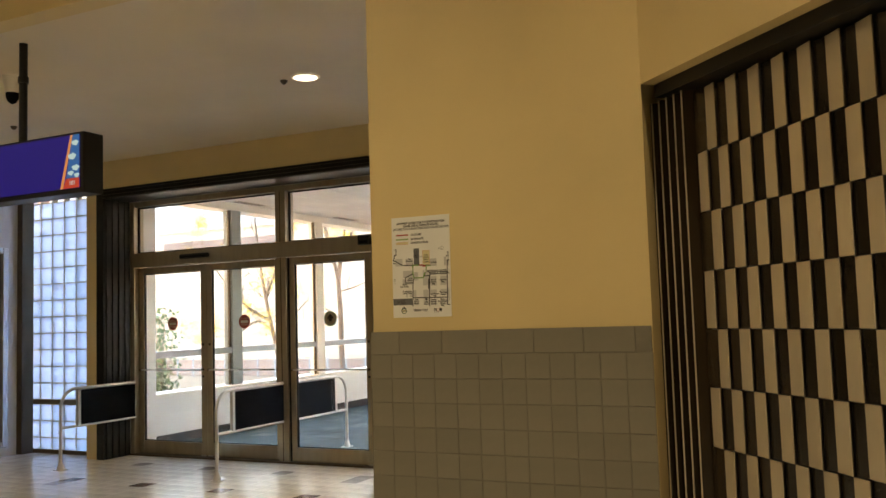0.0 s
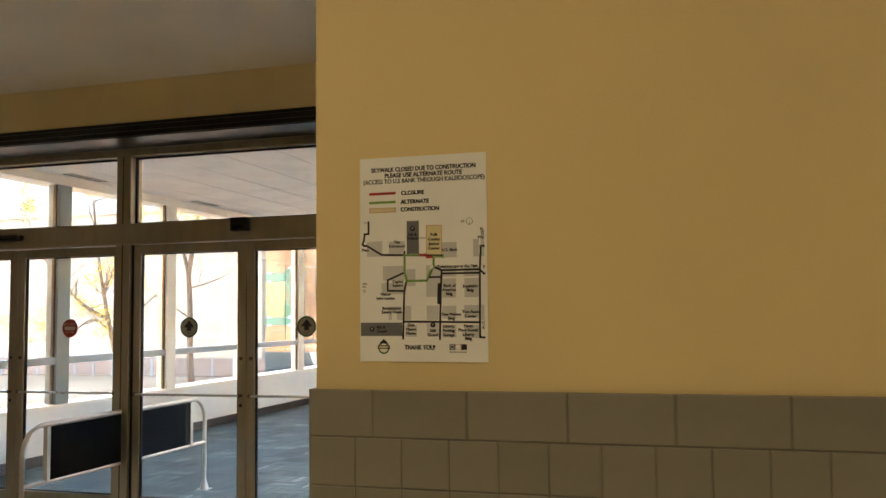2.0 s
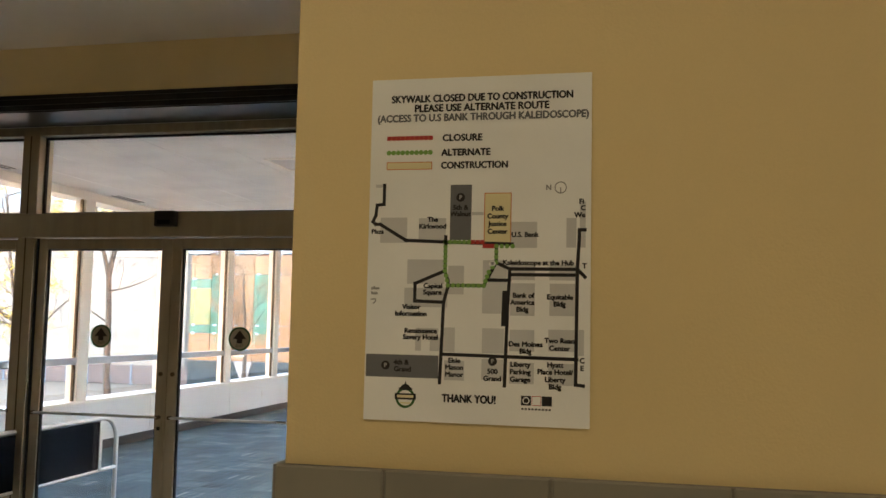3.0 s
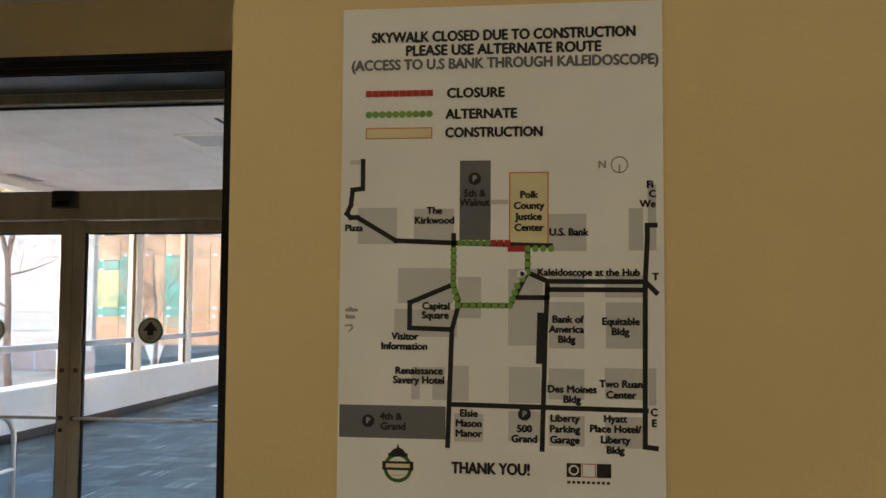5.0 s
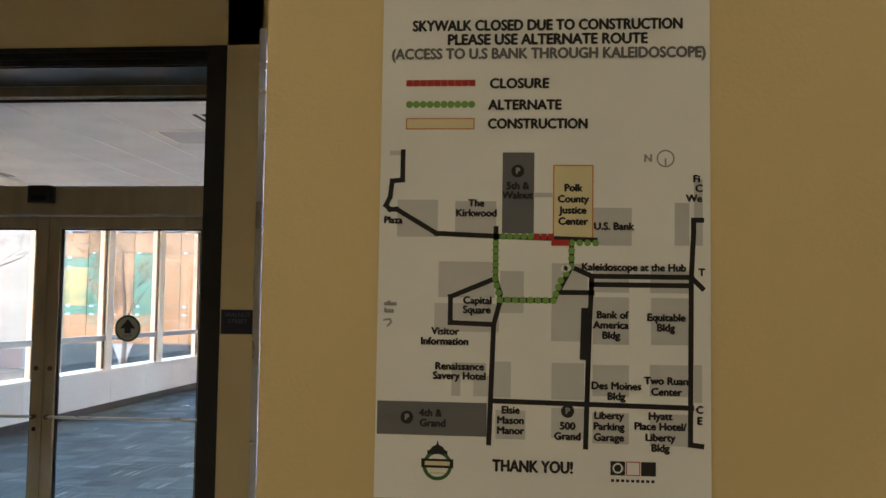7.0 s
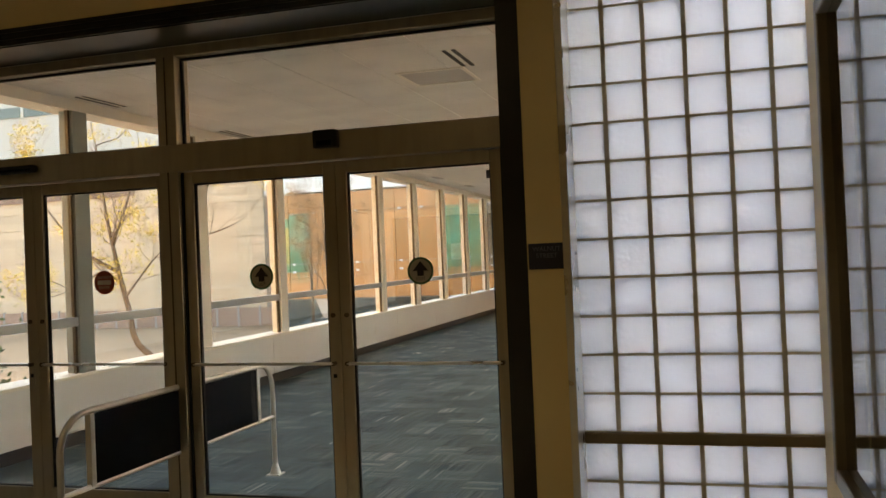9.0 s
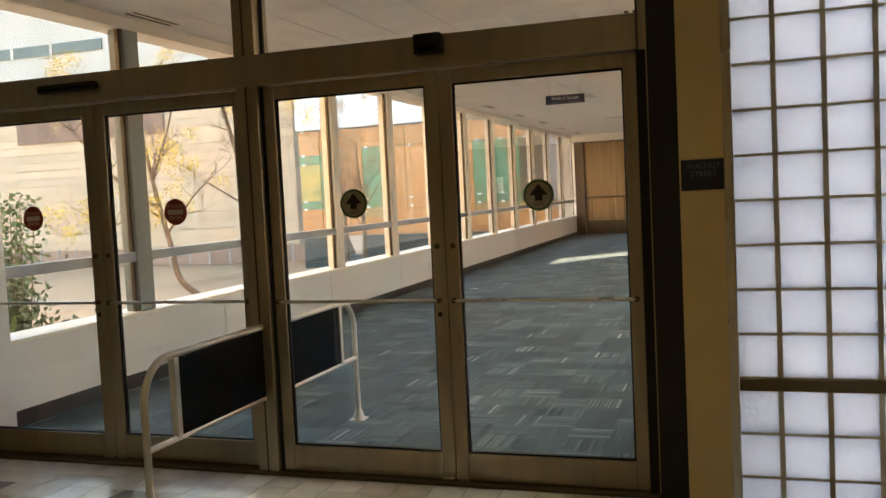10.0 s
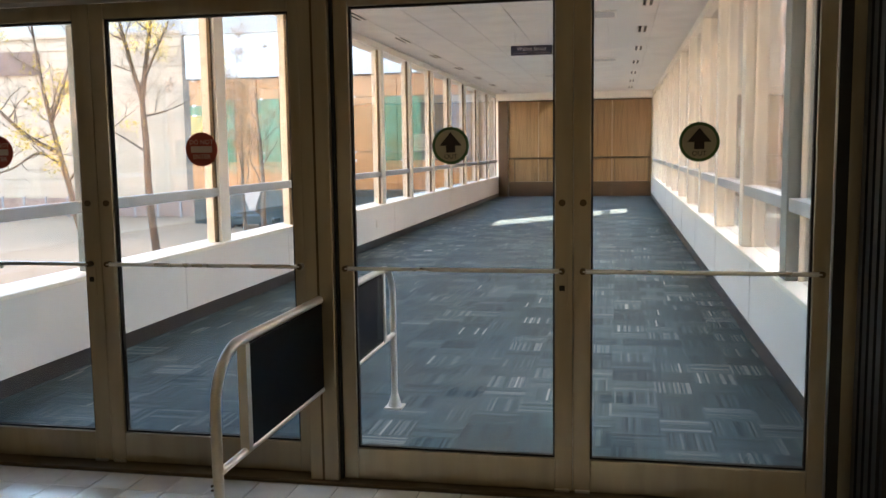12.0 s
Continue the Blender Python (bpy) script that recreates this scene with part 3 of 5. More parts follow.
def pressed_block():
    """A glass block with a rounded rim and a shallow dish pressed into both faces."""
    h, hz = (BLK - 0.022) / 2, (ROW - 0.013) / 2
    bm = one_box(-h, h, -0.04, 0.04, -hz, hz)
    bm.faces.ensure_lookup_table()
    for f in [f for f in bm.faces if abs(f.normal.y) > 0.9]:
        n = f.normal.copy()
        for width, depth in ((0.007, 0.0), (0.006, -0.005), (0.022, -0.002)):
            bmesh.ops.inset_region(bm, faces=[f], thickness=width, depth=0.0)
            bmesh.ops.translate(bm, verts=f.verts, vec=n * depth)
    bmesh.ops.bevel(bm, geom=[e for e in bm.edges if e.is_boundary or e.calc_face_angle(0) > 1.2], offset=0.004, segments=2, affect="EDGES")
    return mesh_of("glass_block", bm, M_BLOCK, True)


def glass_block_wall(name, x0, columns, block, label):
    w, y = columns * BLK, BLOCK_FACE
    wall = single(name, one_box(x0, x0 + w, y - 0.01, y + 0.1, 0.0, 0.045, bevel=0.003), M_DKBRONZE, label, "glass block wall", "structure")
    for k in range(columns + 1):
        part("upright_joint", one_box(x0 + k * BLK - 0.011, x0 + k * BLK + 0.011, y + 0.012, y + 0.075, 0.02, 3.06), M_MORTAR, wall)
    low, high = 0.566, 0.619
    for z in [high + ROW * k for k in range(13)] + [low - ROW * k for k in range(3)]:
        part("level_joint", one_box(x0, x0 + w, y + 0.0105, y + 0.0765, z - 0.0065, z + 0.0065), M_MORTAR, wall)
    part("cross_bar", one_box(x0, x0 + w, y - 0.014, y + 0.1, low, high, bevel=0.004), M_MIDBRONZE, wall, "dark bronze cross bar")
    part("head_bar", one_box(x0, x0 + w, y - 0.01, y + 0.1, 3.02, 3.06, bevel=0.003), M_DKBRONZE, wall)
    for c in range(columns):
        for z in [high + ROW * (k + 0.5) for k in range(13)] + [low - ROW * (k + 0.5) for k in range(3)]:
            if z + ROW / 2 < 3.06:
                piece("glass_block", block, wall, Matrix.Translation((x0 + (c + 0.5) * BLK, y + 0.045, z)))
    return wall


block = pressed_block()
glass_block_wall("wall_blocks_east", -3.037, 6, block, "bright pressed glass block wall in a bronze frame")
glass_block_wall("wall_blocks_west", -7.86 - 6 * BLK, 6, block, "bright pressed glass block wall in a bronze frame")
single("trim_block_east", one_box(-3.046, -3.008, BLOCK_Y - 0.012, BLOCK_Y + 0.31, 0.0, 3.06, bevel=0.004), M_CHROME, "satin metal reveal beside the glass blocks", "trim", "structure")

# ---- shop windows on the sides of the bay ----


def shop_window(name, x, y0, y1, z0, z1, s, post, label):
    """A window in a side wall; s is +1 when the shop lies towards +x."""
    w = thing(name, (x, (y0 + y1) / 2, z0), label, "shop window")
    w["kind"] = "structure"
    a, b = sorted((x - s * 0.012, x + s * 0.12))
    for n, dims in (("jamb", (y0, y0 + 0.07, z0, z1)), ("jamb", (y1 - 0.07, y1, z0, z1)), ("head", (y0 + 0.07, y1 - 0.07, z1 - 0.07, z1)), ("sill", (y0 + 0.07, y1 - 0.07, z0, z0 + 0.07))):
        part(n, one_box(a, b, *dims, bevel=0.008), post, w)
    a, b = sorted((x + s * 0.03, x + s * 0.038))
    pane = part("pane", one_box(a, b, y0 + 0.071, y1 - 0.071, z0 + 0.071, z1 - 0.071), M_SHOPGLASS, w, "dark reflecting pane")
    pane.visible_shadow = False
    return w


shop_window("window_1", SHOP_R, 4.66, 7.02, 0.5, 2.55, 1, M_MIDBRONZE, "bronze framed shop window with reflecting glass")
shop_window("window_2", SHOP_L, 4.66, 7.10, 0.1, 2.40, -1, M_RAIL, "grey framed shop window with reflecting glass")
single("trim_corner_west", one_box(SHOP_L + 0.001, SHOP_L + 0.09, BLOCK_Y + 0.03, BLOCK_Y + 0.19, 0, 3.06, bevel=0.006), M_DKBRONZE, "dark bronze corner post", "trim", "structure")

# ---- sliding doors ----
screen = thing("door_screen", (-5.46, DOOR_Y, 0), "bronze aluminium sliding door frame with transom lights", "door frame")
screen["kind"] = "structure"
for x0, x1 in ((OPEN_L, -7.525), (-3.415, OPEN_R), (-5.535, -5.405)):
    part("mullion", one_box(x0, x1, DOOR_Y - 0.075, DOOR_Y + 0.075, 0, 2.862, bevel=0.006), M_BRONZE, screen)
# Dark strip standing slightly proud, in place of a groove's shade.
part("mullion_groove", one_box(-5.478, -5.468, DOOR_Y - 0.077, DOOR_Y - 0.07, 0, 2.80), M_DKBRONZE, screen)
part("header_beam", one_box(-7.525, -3.415, DOOR_Y - 0.085, DOOR_Y + 0.085, 2.105, 2.268, bevel=0.006), M_BRONZE, screen)
part("head_rail", one_box(-7.525, -3.415, DOOR_Y - 0.07, DOOR_Y + 0.07, 2.80, 2.862, bevel=0.006), M_BRONZE, screen)
part("threshold", one_box(OPEN_L, OPEN_R, DOOR_Y - 0.10, DOOR_Y + 0.12, 0, 0.016, bevel=0.004), M_DKBRONZE, screen)
for x0, x1 in ((-7.525, -5.535), (-5.405, -3.415)):
    p = part("transom_pane", one_box(x0 + 0.002, x1 - 0.002, DOOR_Y - 0.004, DOOR_Y + 0.004, 2.269, 2.799), M_GLASS, screen)
    p.visible_shadow = False
    for a, b, c, d in ((x0, x0 + 0.012, 2.27, 2.8), (x1 - 0.012, x1, 2.27, 2.8), (x0, x1, 2.27, 2.282), (x0, x1, 2.786, 2.799)):
        part("gasket", one_box(a, b, DOOR_Y - 0.012, DOOR_Y + 0.012, c, d), M_RUBBER, screen)


def sliding_door(x0, x1, dy, glass_x0, glass_x1, label, lock_right):
    y = DOOR_Y + dy
    d = thing("sliding_door", ((x0 + x1) / 2, y, 0.018), label, "sliding door", "sliding doors of the skywalk")
    f, k = y - 0.024, y + 0.024
    for n, a in (("stile", (x0, glass_x0, f, k, 0.018, 2.10)), ("stile", (glass_x1, x1, f, k, 0.018, 2.10)),
                 ("top_rail", (glass_x0, glass_x1, f, k, 2.031, 2.10)), ("bottom_rail", (glass_x0, glass_x1, f, k, 0.018, 0.155))):
        part(n, one_box(*a, bevel=0.004), M_BRONZE, d)
    pane = part("pane", one_box(glass_x0 + 0.001, glass_x1 - 0.001, y - 0.004, y + 0.004, 0.156, 2.030), M_GLASS, d)
    pane.visible_shadow = False
    for a in ((glass_x0, glass_x0 + 0.008, 0.156, 2.03), (glass_x1 - 0.008, glass_x1, 0.156, 2.03), (glass_x0 + 0.008, glass_x1 - 0.008, 0.156, 0.164), (glass_x0 + 0.008, glass_x1 - 0.008, 2.022, 2.03)):
        part("gasket", one_box(a[0], a[1], y - 0.012, y + 0.012, a[2], a[3]), M_RUBBER, d)
    bar = tube(bmesh.new(), [(glass_x0 - 0.03, f - 0.022, 0.945), (glass_x1 + 0.03, f - 0.022, 0.945)], 0.009, 10)
    bar = part("push_bar", bar, M_CHROME, d, "thin steel push bar", True)
    for x in (glass_x0 - 0.03, glass_x1 + 0.03):
        part("bracket", tube(bmesh.new(), [(x, f + 0.002, 0.945), (x, f - 0.03, 0.945)], 0.013, 12), M_DKBRONZE, bar, "", True)
    lx = glass_x1 + 0.03 if lock_right else glass_x0 - 0.03
    part("lock_cylinder", tube(bmesh.new(), [(lx, f + 0.002, 1.22), (lx, f - 0.008, 1.22)], 0.014, 16), M_DKBRONZE, d, "", True)
    part("lock_plate", one_box(lx - 0.022, lx + 0.022, f - 0.003, f + 0.001, 0.80, 0.93, bevel=0.001), M_BRONZE, d)
    if lock_right:
        part("lock_slot", one_box(lx - 0.011, lx + 0.011, f - 0.005, f - 0.003, 0.862, 0.884), M_RUBBER, d, "square black lock slot")
    part("floor_guide", one_box(lx - 0.03, lx + 0.03, f - 0.012, f + 0.0, 0.016, 0.028, bevel=0.002), M_CHROME, d, "bright steel floor guide")
    return d


doors = [sliding_door(-7.52, -6.531, 0.02, -7.452, -6.612, "closed glazed sliding door with a red sticker", True),
         sliding_door(-6.529, -5.545, 0.02, -6.459, -5.602, "closed glazed sliding door with a red sticker", False),
         sliding_door(-5.388, -4.402, -0.02, -5.325, -4.475, "closed glazed sliding door with a green arrow sticker", True),
         sliding_door(-4.400, -3.425, -0.02, -4.331, -3.489, "closed glazed sliding door with a green arrow sticker", False)]
# Thin black strip on the mullion face, drawn for the darkness of a gap.
part("jamb_gap", one_box(-3.4235, -3.380, DOOR_Y - 0.079, DOOR_Y - 0.0755, 0.018, 2.10), M_RUBBER, screen, "black strip standing in for the dark gap beside the jamb")
part("brush_strip", one_box(-5.404, -5.390, DOOR_Y - 0.05, DOOR_Y + 0.03, 0.02, 2.10), M_RUBBER, screen)

STICK_Z = 1.455


def round_sticker(x, dy, out):
    y = DOOR_Y + dy - 0.0048
    if out:
        s = thing("arrow_sticker", (x, y, STICK_Z), "round green-ringed sticker with a black arrow and OUT", "door sticker", "out stickers")
        part("ring", disc(bmesh.new(), x, STICK_Z, 0.077, y - 0.0008, y, hole=0.065), M_STKGREEN, s)
        part("face", disc(bmesh.new(), x, STICK_Z, 0.065, y - 0.0007, y), M_STKPALE, s)
        bm, v = bmesh.new(), []
        for px, pz in ((-0.019, -0.028), (0.019, -0.028), (0.019, 0.0), (0.046, 0.0), (0.0, 0.055), (-0.046, 0.0), (-0.019, 0.0)):
            v.append(bm.verts.new((x + px, y - 0.0012, STICK_Z + pz)))
        bm.faces.new(v)
        part("arrow", bm, M_STKBLACK, s)
        letters("OUT", 0.026, M_STKBLACK, "writing", s, x, y - 0.0012, STICK_Z - 0.045, 0.0)
    else:
        s = thing("stop_sticker", (x, y, STICK_Z), "round dark red DO NOT ENTER sticker", "door sticker", "stop stickers")
        part("face", disc(bmesh.new(), x, STICK_Z, 0.075, y - 0.0008, y), M_STKRED, s)
        part("bar", one_box(x - 0.05, x + 0.05, y - 0.0014, y - 0.0008, STICK_Z - 0.014, STICK_Z + 0.014), M_STKWHITE, s)
        letters("DO NOT", 0.028, M_STKWHITE, "writing", s, x, y - 0.0013, STICK_Z + 0.031)
        letters("ENTER", 0.028, M_STKWHITE, "writing", s, x, y - 0.0013, STICK_Z - 0.033)
    return s


round_sticker(-7.035, 0.02, False)
round_sticker(-6.025, 0.02, False)
round_sticker(-4.902, -0.02, True)
round_sticker(-3.916, -0.02, True)

t = thing("door_sensor", (-6.6, DOOR_Y - 0.1, 2.16), "long black motion sensor on the door header", "door sensor")
part("housing", one_box(-6.80, -6.40, DOOR_Y - 0.145, DOOR_Y - 0.084, 2.165, 2.215, bevel=0.018, segments=3), M_BLACK, t, "", True)
part("lens_strip", one_box(-6.78, -6.42, DOOR_Y - 0.149, DOOR_Y - 0.143, 2.176, 2.19, bevel=0.002), M_PANEL, t)
t = thing("door_sensor", (-4.42, DOOR_Y - 0.1, 2.16), "square black motion sensor on the door header", "door sensor")
part("housing", one_box(-4.485, -4.345, DOOR_Y - 0.15, DOOR_Y - 0.084, 2.168, 2.27, bevel=0.008), M_BLACK, t, "", True)
part("lens_strip", one_box(-4.46, -4.37, DOOR_Y - 0.154, DOOR_Y - 0.148, 2.18, 2.21, bevel=0.002), M_PANEL, t)


# ---- guide rails at the doors ----
def guide_rail(x, y_post, y_end, label):
    """A bent tube from a floor foot to the door screen, with a dark panel hung in it."""
    s = 1 if y_end > y_post else -1
    g = thing("guide_rail", (x, y_post, 0), label, "guide rail", "guide rails at the doors")
    pts = [(x, y_post, 0.0), (x, y_post, 0.62)]
    for k in range(1, 9):
        a = math.pi / 2 * k / 8
        pts.append((x, y_post + s * 0.19 * (1 - math.cos(a)), 0.62 + 0.19 * math.sin(a)))
    pts.append((x, y_end, 0.81))
    part("bent_tube", tube(bmesh.new(), pts, 0.0175, 14), M_RAIL, g, "satin aluminium tube", True)
    part("lower_tube", tube(bmesh.new(), [(x, y_post, 0.42), (x, y_end, 0.42)], 0.014, 12), M_RAIL, g, "", True)
    part("panel_edge", one_box(x - 0.017, x + 0.017, *sorted((y_post + s * 0.21, y_post + s * 0.245)), 0.42, 0.795, bevel=0.003), M_RAIL, g)
    part("panel", one_box(x - 0.011, x + 0.011, *sorted((y_post + s * 0.245, y_end)), 0.43, 0.79, bevel=0.002), M_PANEL, g, "navy black infill panel")
    bm = bmesh.new()
    tube(bm, [(x, y_post, 0.0), (x, y_post, 0.03), (x, y_post, 0.075)], [0.042, 0.034, 0.021], 14)
    box(bm, x - 0.05, x + 0.05, y_post - 0.05, y_post + 0.05, 0.0, 0.008)
    part("foot", bm, M_RAIL, g, "", True)
    for z in (0.43, 0.445):
        part("screw", tube(bmesh.new(), [(x - 0.012, y_post - s * 0.012, z - 0.06), (x - 0.016, y_post - s * 0.019, z - 0.06)], 0.004, 8), M_DKBRONZE, g)
    return g


guide_rail(-5.47, 6.56, DOOR_Y - 0.075, "bent aluminium guide rail with a dark panel")
guide_rail(-5.45, 8.74, DOOR_Y + 0.075, "bent aluminium guide rail with a dark panel on the carpet")
guide_rail(-7.525, 6.57, DOOR_Y - 0.075, "bent aluminium guide rail with a dark panel by the jamb")

# ---- sign on the yellow strip ----
t = thing("street_sign", (-3.126, BLOCK_Y, 1.51), "small navy WALNUT STREET sign plate", "wall sign")
part("plate", one_box(-3.216, -3.036, BLOCK_Y - 0.008, BLOCK_Y, 1.447, 1.573, bevel=0.002), M_SIGN, t)
letters("WALNUT", 0.032, M_SIGNDIM, "writing", t, -3.126, BLOCK_Y - 0.0086, 1.545)
letters("STREET", 0.032, M_SIGNDIM, "writing", t, -3.126, BLOCK_Y - 0.0086, 1.512)

# ---- notice on the pillar ----
PX, PZ, PY = -1.7945, 1.8665, COL_Y - 0.002
notice = thing("construction_notice", (PX + 0.14, COL_Y, PZ - 0.432), "white paper notice with a skywalk map", "notice")
part("sheet", one_box(PX, PX + 0.2794, COL_Y - 0.002, COL_Y - 0.0005, PZ - 0.4318, PZ), M_PAPER, notice)


def ink(name, m, *rects, lift=0.00010):
    """Flat print on the sheet: rectangles in millimetres from its top left corner."""
    for x0, y0, x1, y1 in rects:
        bm = bmesh.new()
        v = [bm.verts.new((PX + x / 1000, PY - lift, PZ - z / 1000)) for x, z in ((x0, y0), (x1, y0), (x1, y1), (x0, y1))]
        bm.faces.new(v)
        part(name, bm, m, notice)


def route(m, width, *pts, name="route", lift=0.00019):
    bm = bmesh.new()
    for n, ((x0, y0), (x1, y1)) in enumerate(zip(pts, pts[1:])):
        up = lift + 0.000012 * n
        d = Vector((x1 - x0, y1 - y0)).normalized()
        q = Vector((-d.y, d.x)) * width / 2
        a, b = Vector((x0, y0)) - d * width / 2, Vector((x1, y1)) + d * width / 2
        v = [bm.verts.new((PX + p.x / 1000, PY - up, PZ - p.y / 1000)) for p in (a + q, b + q, b - q, a - q)]
        bm.faces.new(v)
    return part(name, bm, m, notice)


def dots(m, r, step, *pts, name="route_dot", square=False, lift=0.00029):
    """A row of round or square dots, each a print of its own."""
    for (x0, y0), (x1, y1) in zip(pts, pts[1:]):
        n = max(1, round(math.hypot(x1 - x0, y1 - y0) / step))
        for k in range(n + (1 if (x1, y1) == pts[-1] else 0)):
            cx, cy = x0 + (x1 - x0) * k / n, y0 + (y1 - y0) * k / n
            if square:
                ring = [(cx - r, cy - r), (cx + r, cy - r), (cx + r, cy + r), (cx - r, cy + r)]
            else:
                ring = [(cx + r * math.cos(a), cy + r * math.sin(a)) for a in (math.pi * 2 * j / 14 for j in range(14))]
            bm = bmesh.new()
            bm.faces.new([bm.verts.new((PX + x / 1000, PY - lift, PZ - z / 1000)) for x, z in ring])
            part(name, bm, m, notice)


def say(body, x, y, size, m=None, width=0.0, align="CENTER", bold=0.00048):
    return letters(body, size / 1000, m or M_INK, "writing", notice, PX + x / 1000, PY - 0.0004, PZ - y / 1000, bold, align, width / 1000)


say("SKYWALK CLOSED DUE TO CONSTRUCTION", 141.5, 26.9, 13, width=230, bold=0.00062)
say("PLEASE USE ALTERNATE ROUTE", 142, 39.3, 13, width=170, bold=0.00062)
say("(ACCESS TO U.S BANK THROUGH KALEIDOSCOPE)", 142, 51.7, 13, M_INKDK, width=267, bold=0.0006)
say("CLOSURE", 119, 77.9, 12, width=50, bold=0.00058)
say("ALTERNATE", 124, 96.6, 12, width=62, bold=0.00058)
say("CONSTRUCTION", 135, 113, 12, width=84, bold=0.00058)
dots(M_RED, 2.75, 6.1, (24.0, 76.9), (78.4, 76.9), name="closure_dash", square=True)
ink("closure_key_line", M_ORANGE, (21.2, 74.6, 81.2, 79.2), lift=0.00013)
dots(M_GREEN, 3.1, 5.9, (24.2, 95.6), (78.2, 95.6), name="alternate_dot")
ink("construction_key_edge", M_ORANGE, (21.5, 107.5, 81, 117.5), lift=0.00010)
ink("construction_key", M_TAN, (22.5, 108.5, 80, 116.5), lift=0.00019)
# grey city blocks of the map
ink("city_block", M_INKGREY, (15.5, 178.5, 50.5, 210.5), (65.5, 179.5, 100.5, 207.5), (182.5, 184.5, 214.5, 216.5), (52, 231.5, 100, 262), (104.5, 239, 124.5, 274.5),
    (49, 267, 104, 291), (148, 232, 178, 297.5), (182.5, 260, 212.5, 299.5), (230.5, 260, 262, 299), (99.5, 315.5, 114.5, 345.5), (64.5, 317, 93.5, 328), (64.5, 328, 72, 345),
    (83, 328, 96, 345), (148.5, 315.5, 175.5, 346), (182.5, 316.5, 212.5, 342.5), (229.5, 315.5, 261.5, 341.5), (148.5, 353, 175.5, 378), (182.5, 356, 212.5, 381.5), (229.5, 356, 261.5, 382),
    (102, 356, 127, 380), (250, 180, 262, 216), (266, 160, 273, 216), (8, 136, 20, 140), (133, 172, 148, 176), (182.5, 237, 212.5, 256), (230, 237, 262, 256), (265.5, 315, 272, 346))
ink("parking_block", M_INKDK, (105.5, 137.5, 132.5, 207), (1.5, 350.5, 94.5, 378.5), lift=0.00016)
ink("justice_center_edge", M_ORANGE, (148.5, 148, 182.5, 213), lift=0.00016)
ink("justice_center", M_TAN, (149.6, 149.1, 181.4, 212), lift=0.00026)
W = 4.2
route(M_INK, W, (19.5, 137), (19.5, 161.5), (10.5, 162.5), (9, 176), (5.5, 183.5), (9, 187), (15, 187), (49.5, 207.5), (100.5, 209.5), (184, 212))
route(M_INK, W, (100.5, 203), (100.5, 245.5), (104.5, 258), (104.5, 265.5), (99.5, 284.5), (96.5, 383.5))
route(M_INK, W, (100.5, 245.5), (62.5, 261.5), (62.5, 283.5), (99.5, 284.5))
route(M_INK, W, (104.5, 263.5), (149.5, 263.5), (155.5, 252), (164.5, 234.5), (164.5, 214.5))
route(M_INK, W, (164.5, 235), (181.5, 242.5), (263.5, 242.5), (272.5, 251.5))
route(M_INK, W, (181.5, 249.5), (263.5, 249.5))
route(M_INK, W, (156.5, 256.5), (181.5, 256.5))
route(M_INK, W, (181.5, 242.5), (179.5, 289.5), (177, 384.5))
route(M_INK, 5.5, (175.5, 272), (174.5, 310))
route(M_INK, W, (272, 194.5), (265.5, 194.5), (265.5, 205), (263.5, 242.5), (262.5, 380.5), (271.5, 381.5))
route(M_INK, W, (98.5, 348.5), (263.5, 350.5))
dots(M_GREEN, 2.85, 6.2, (100.5, 209.5), (100.5, 245.5), (104.5, 263.5), (149.5, 263.5), (155.5, 246.5), (164.5, 234.5), (164.5, 214.5), (184.5, 214.5))
dots(M_GREEN, 2.85, 6.2, (100.5, 209.5), (130, 209.5))
dots(M_RED, 2.6, 5.4, (135, 209.5), (147, 209.5), (150, 214.5), (160, 214.5), square=True, name="closed_dash")
dots(M_PAPER, 3.0, 3.0, (158.5, 236.5), (161, 236), name="scuff", lift=0.00035)
for body, x, y, size, col in (("The", 83.5, 181.5, 8.6, 0), ("Kirkwood", 83.5, 190, 8.6, 0), ("Plaza", 12, 196.5, 8, 0), ("U.S. Bank", 199.5, 200.5, 8.6, 0), ("Kaleidoscope at the Hub", 216, 235, 8.6, 0),
                               ("Capital", 85.5, 264.5, 8.6, 0), ("Square", 85, 272.5, 8.6, 0), ("Visitor", 58.5, 291, 8.6, 0), ("Information", 58, 299.5, 8.6, 0), ("Renaissance", 71, 320.5, 8.6, 0),
                               ("Savery Hotel", 71, 328.5, 8.6, 0), ("Bank of", 198.5, 275, 8.6, 0), ("America", 197.5, 283.5, 8.6, 0), ("Bldg", 197.5, 292, 8.6, 0), ("Equitable", 243, 276.5, 8.6, 0),
                               ("Bldg", 242.5, 285, 8.6, 0), ("Des Moines", 202, 334, 8.6, 0), ("Bldg", 202, 342.5, 8.6, 0), ("Two Ruan", 243, 329, 8.6, 0), ("Center", 243, 338, 8.6, 0)):
    say(body, x, y, size)
for body, x, y, size, col in (("Elsie", 114.5, 356, 8.6, 0), ("Mason", 114.5, 364.5, 8.6, 0), ("Manor", 114.5, 373, 8.6, 0), ("500", 162, 368, 8.6, 0), ("Grand", 162, 376.5, 8.6, 0), ("Liberty", 196, 358.5, 8.6, 0),
                               ("Parking", 196, 367.5, 8.6, 0), ("Garage", 196, 376.5, 8.6, 0), ("Hyatt", 238, 358, 8.6, 0), ("Place Hotel/", 238, 366.5, 8.6, 0), ("Liberty", 238, 375.5, 8.6, 0), ("Bldg", 238, 384, 8.6, 0)):
    say(body, x, y, size)
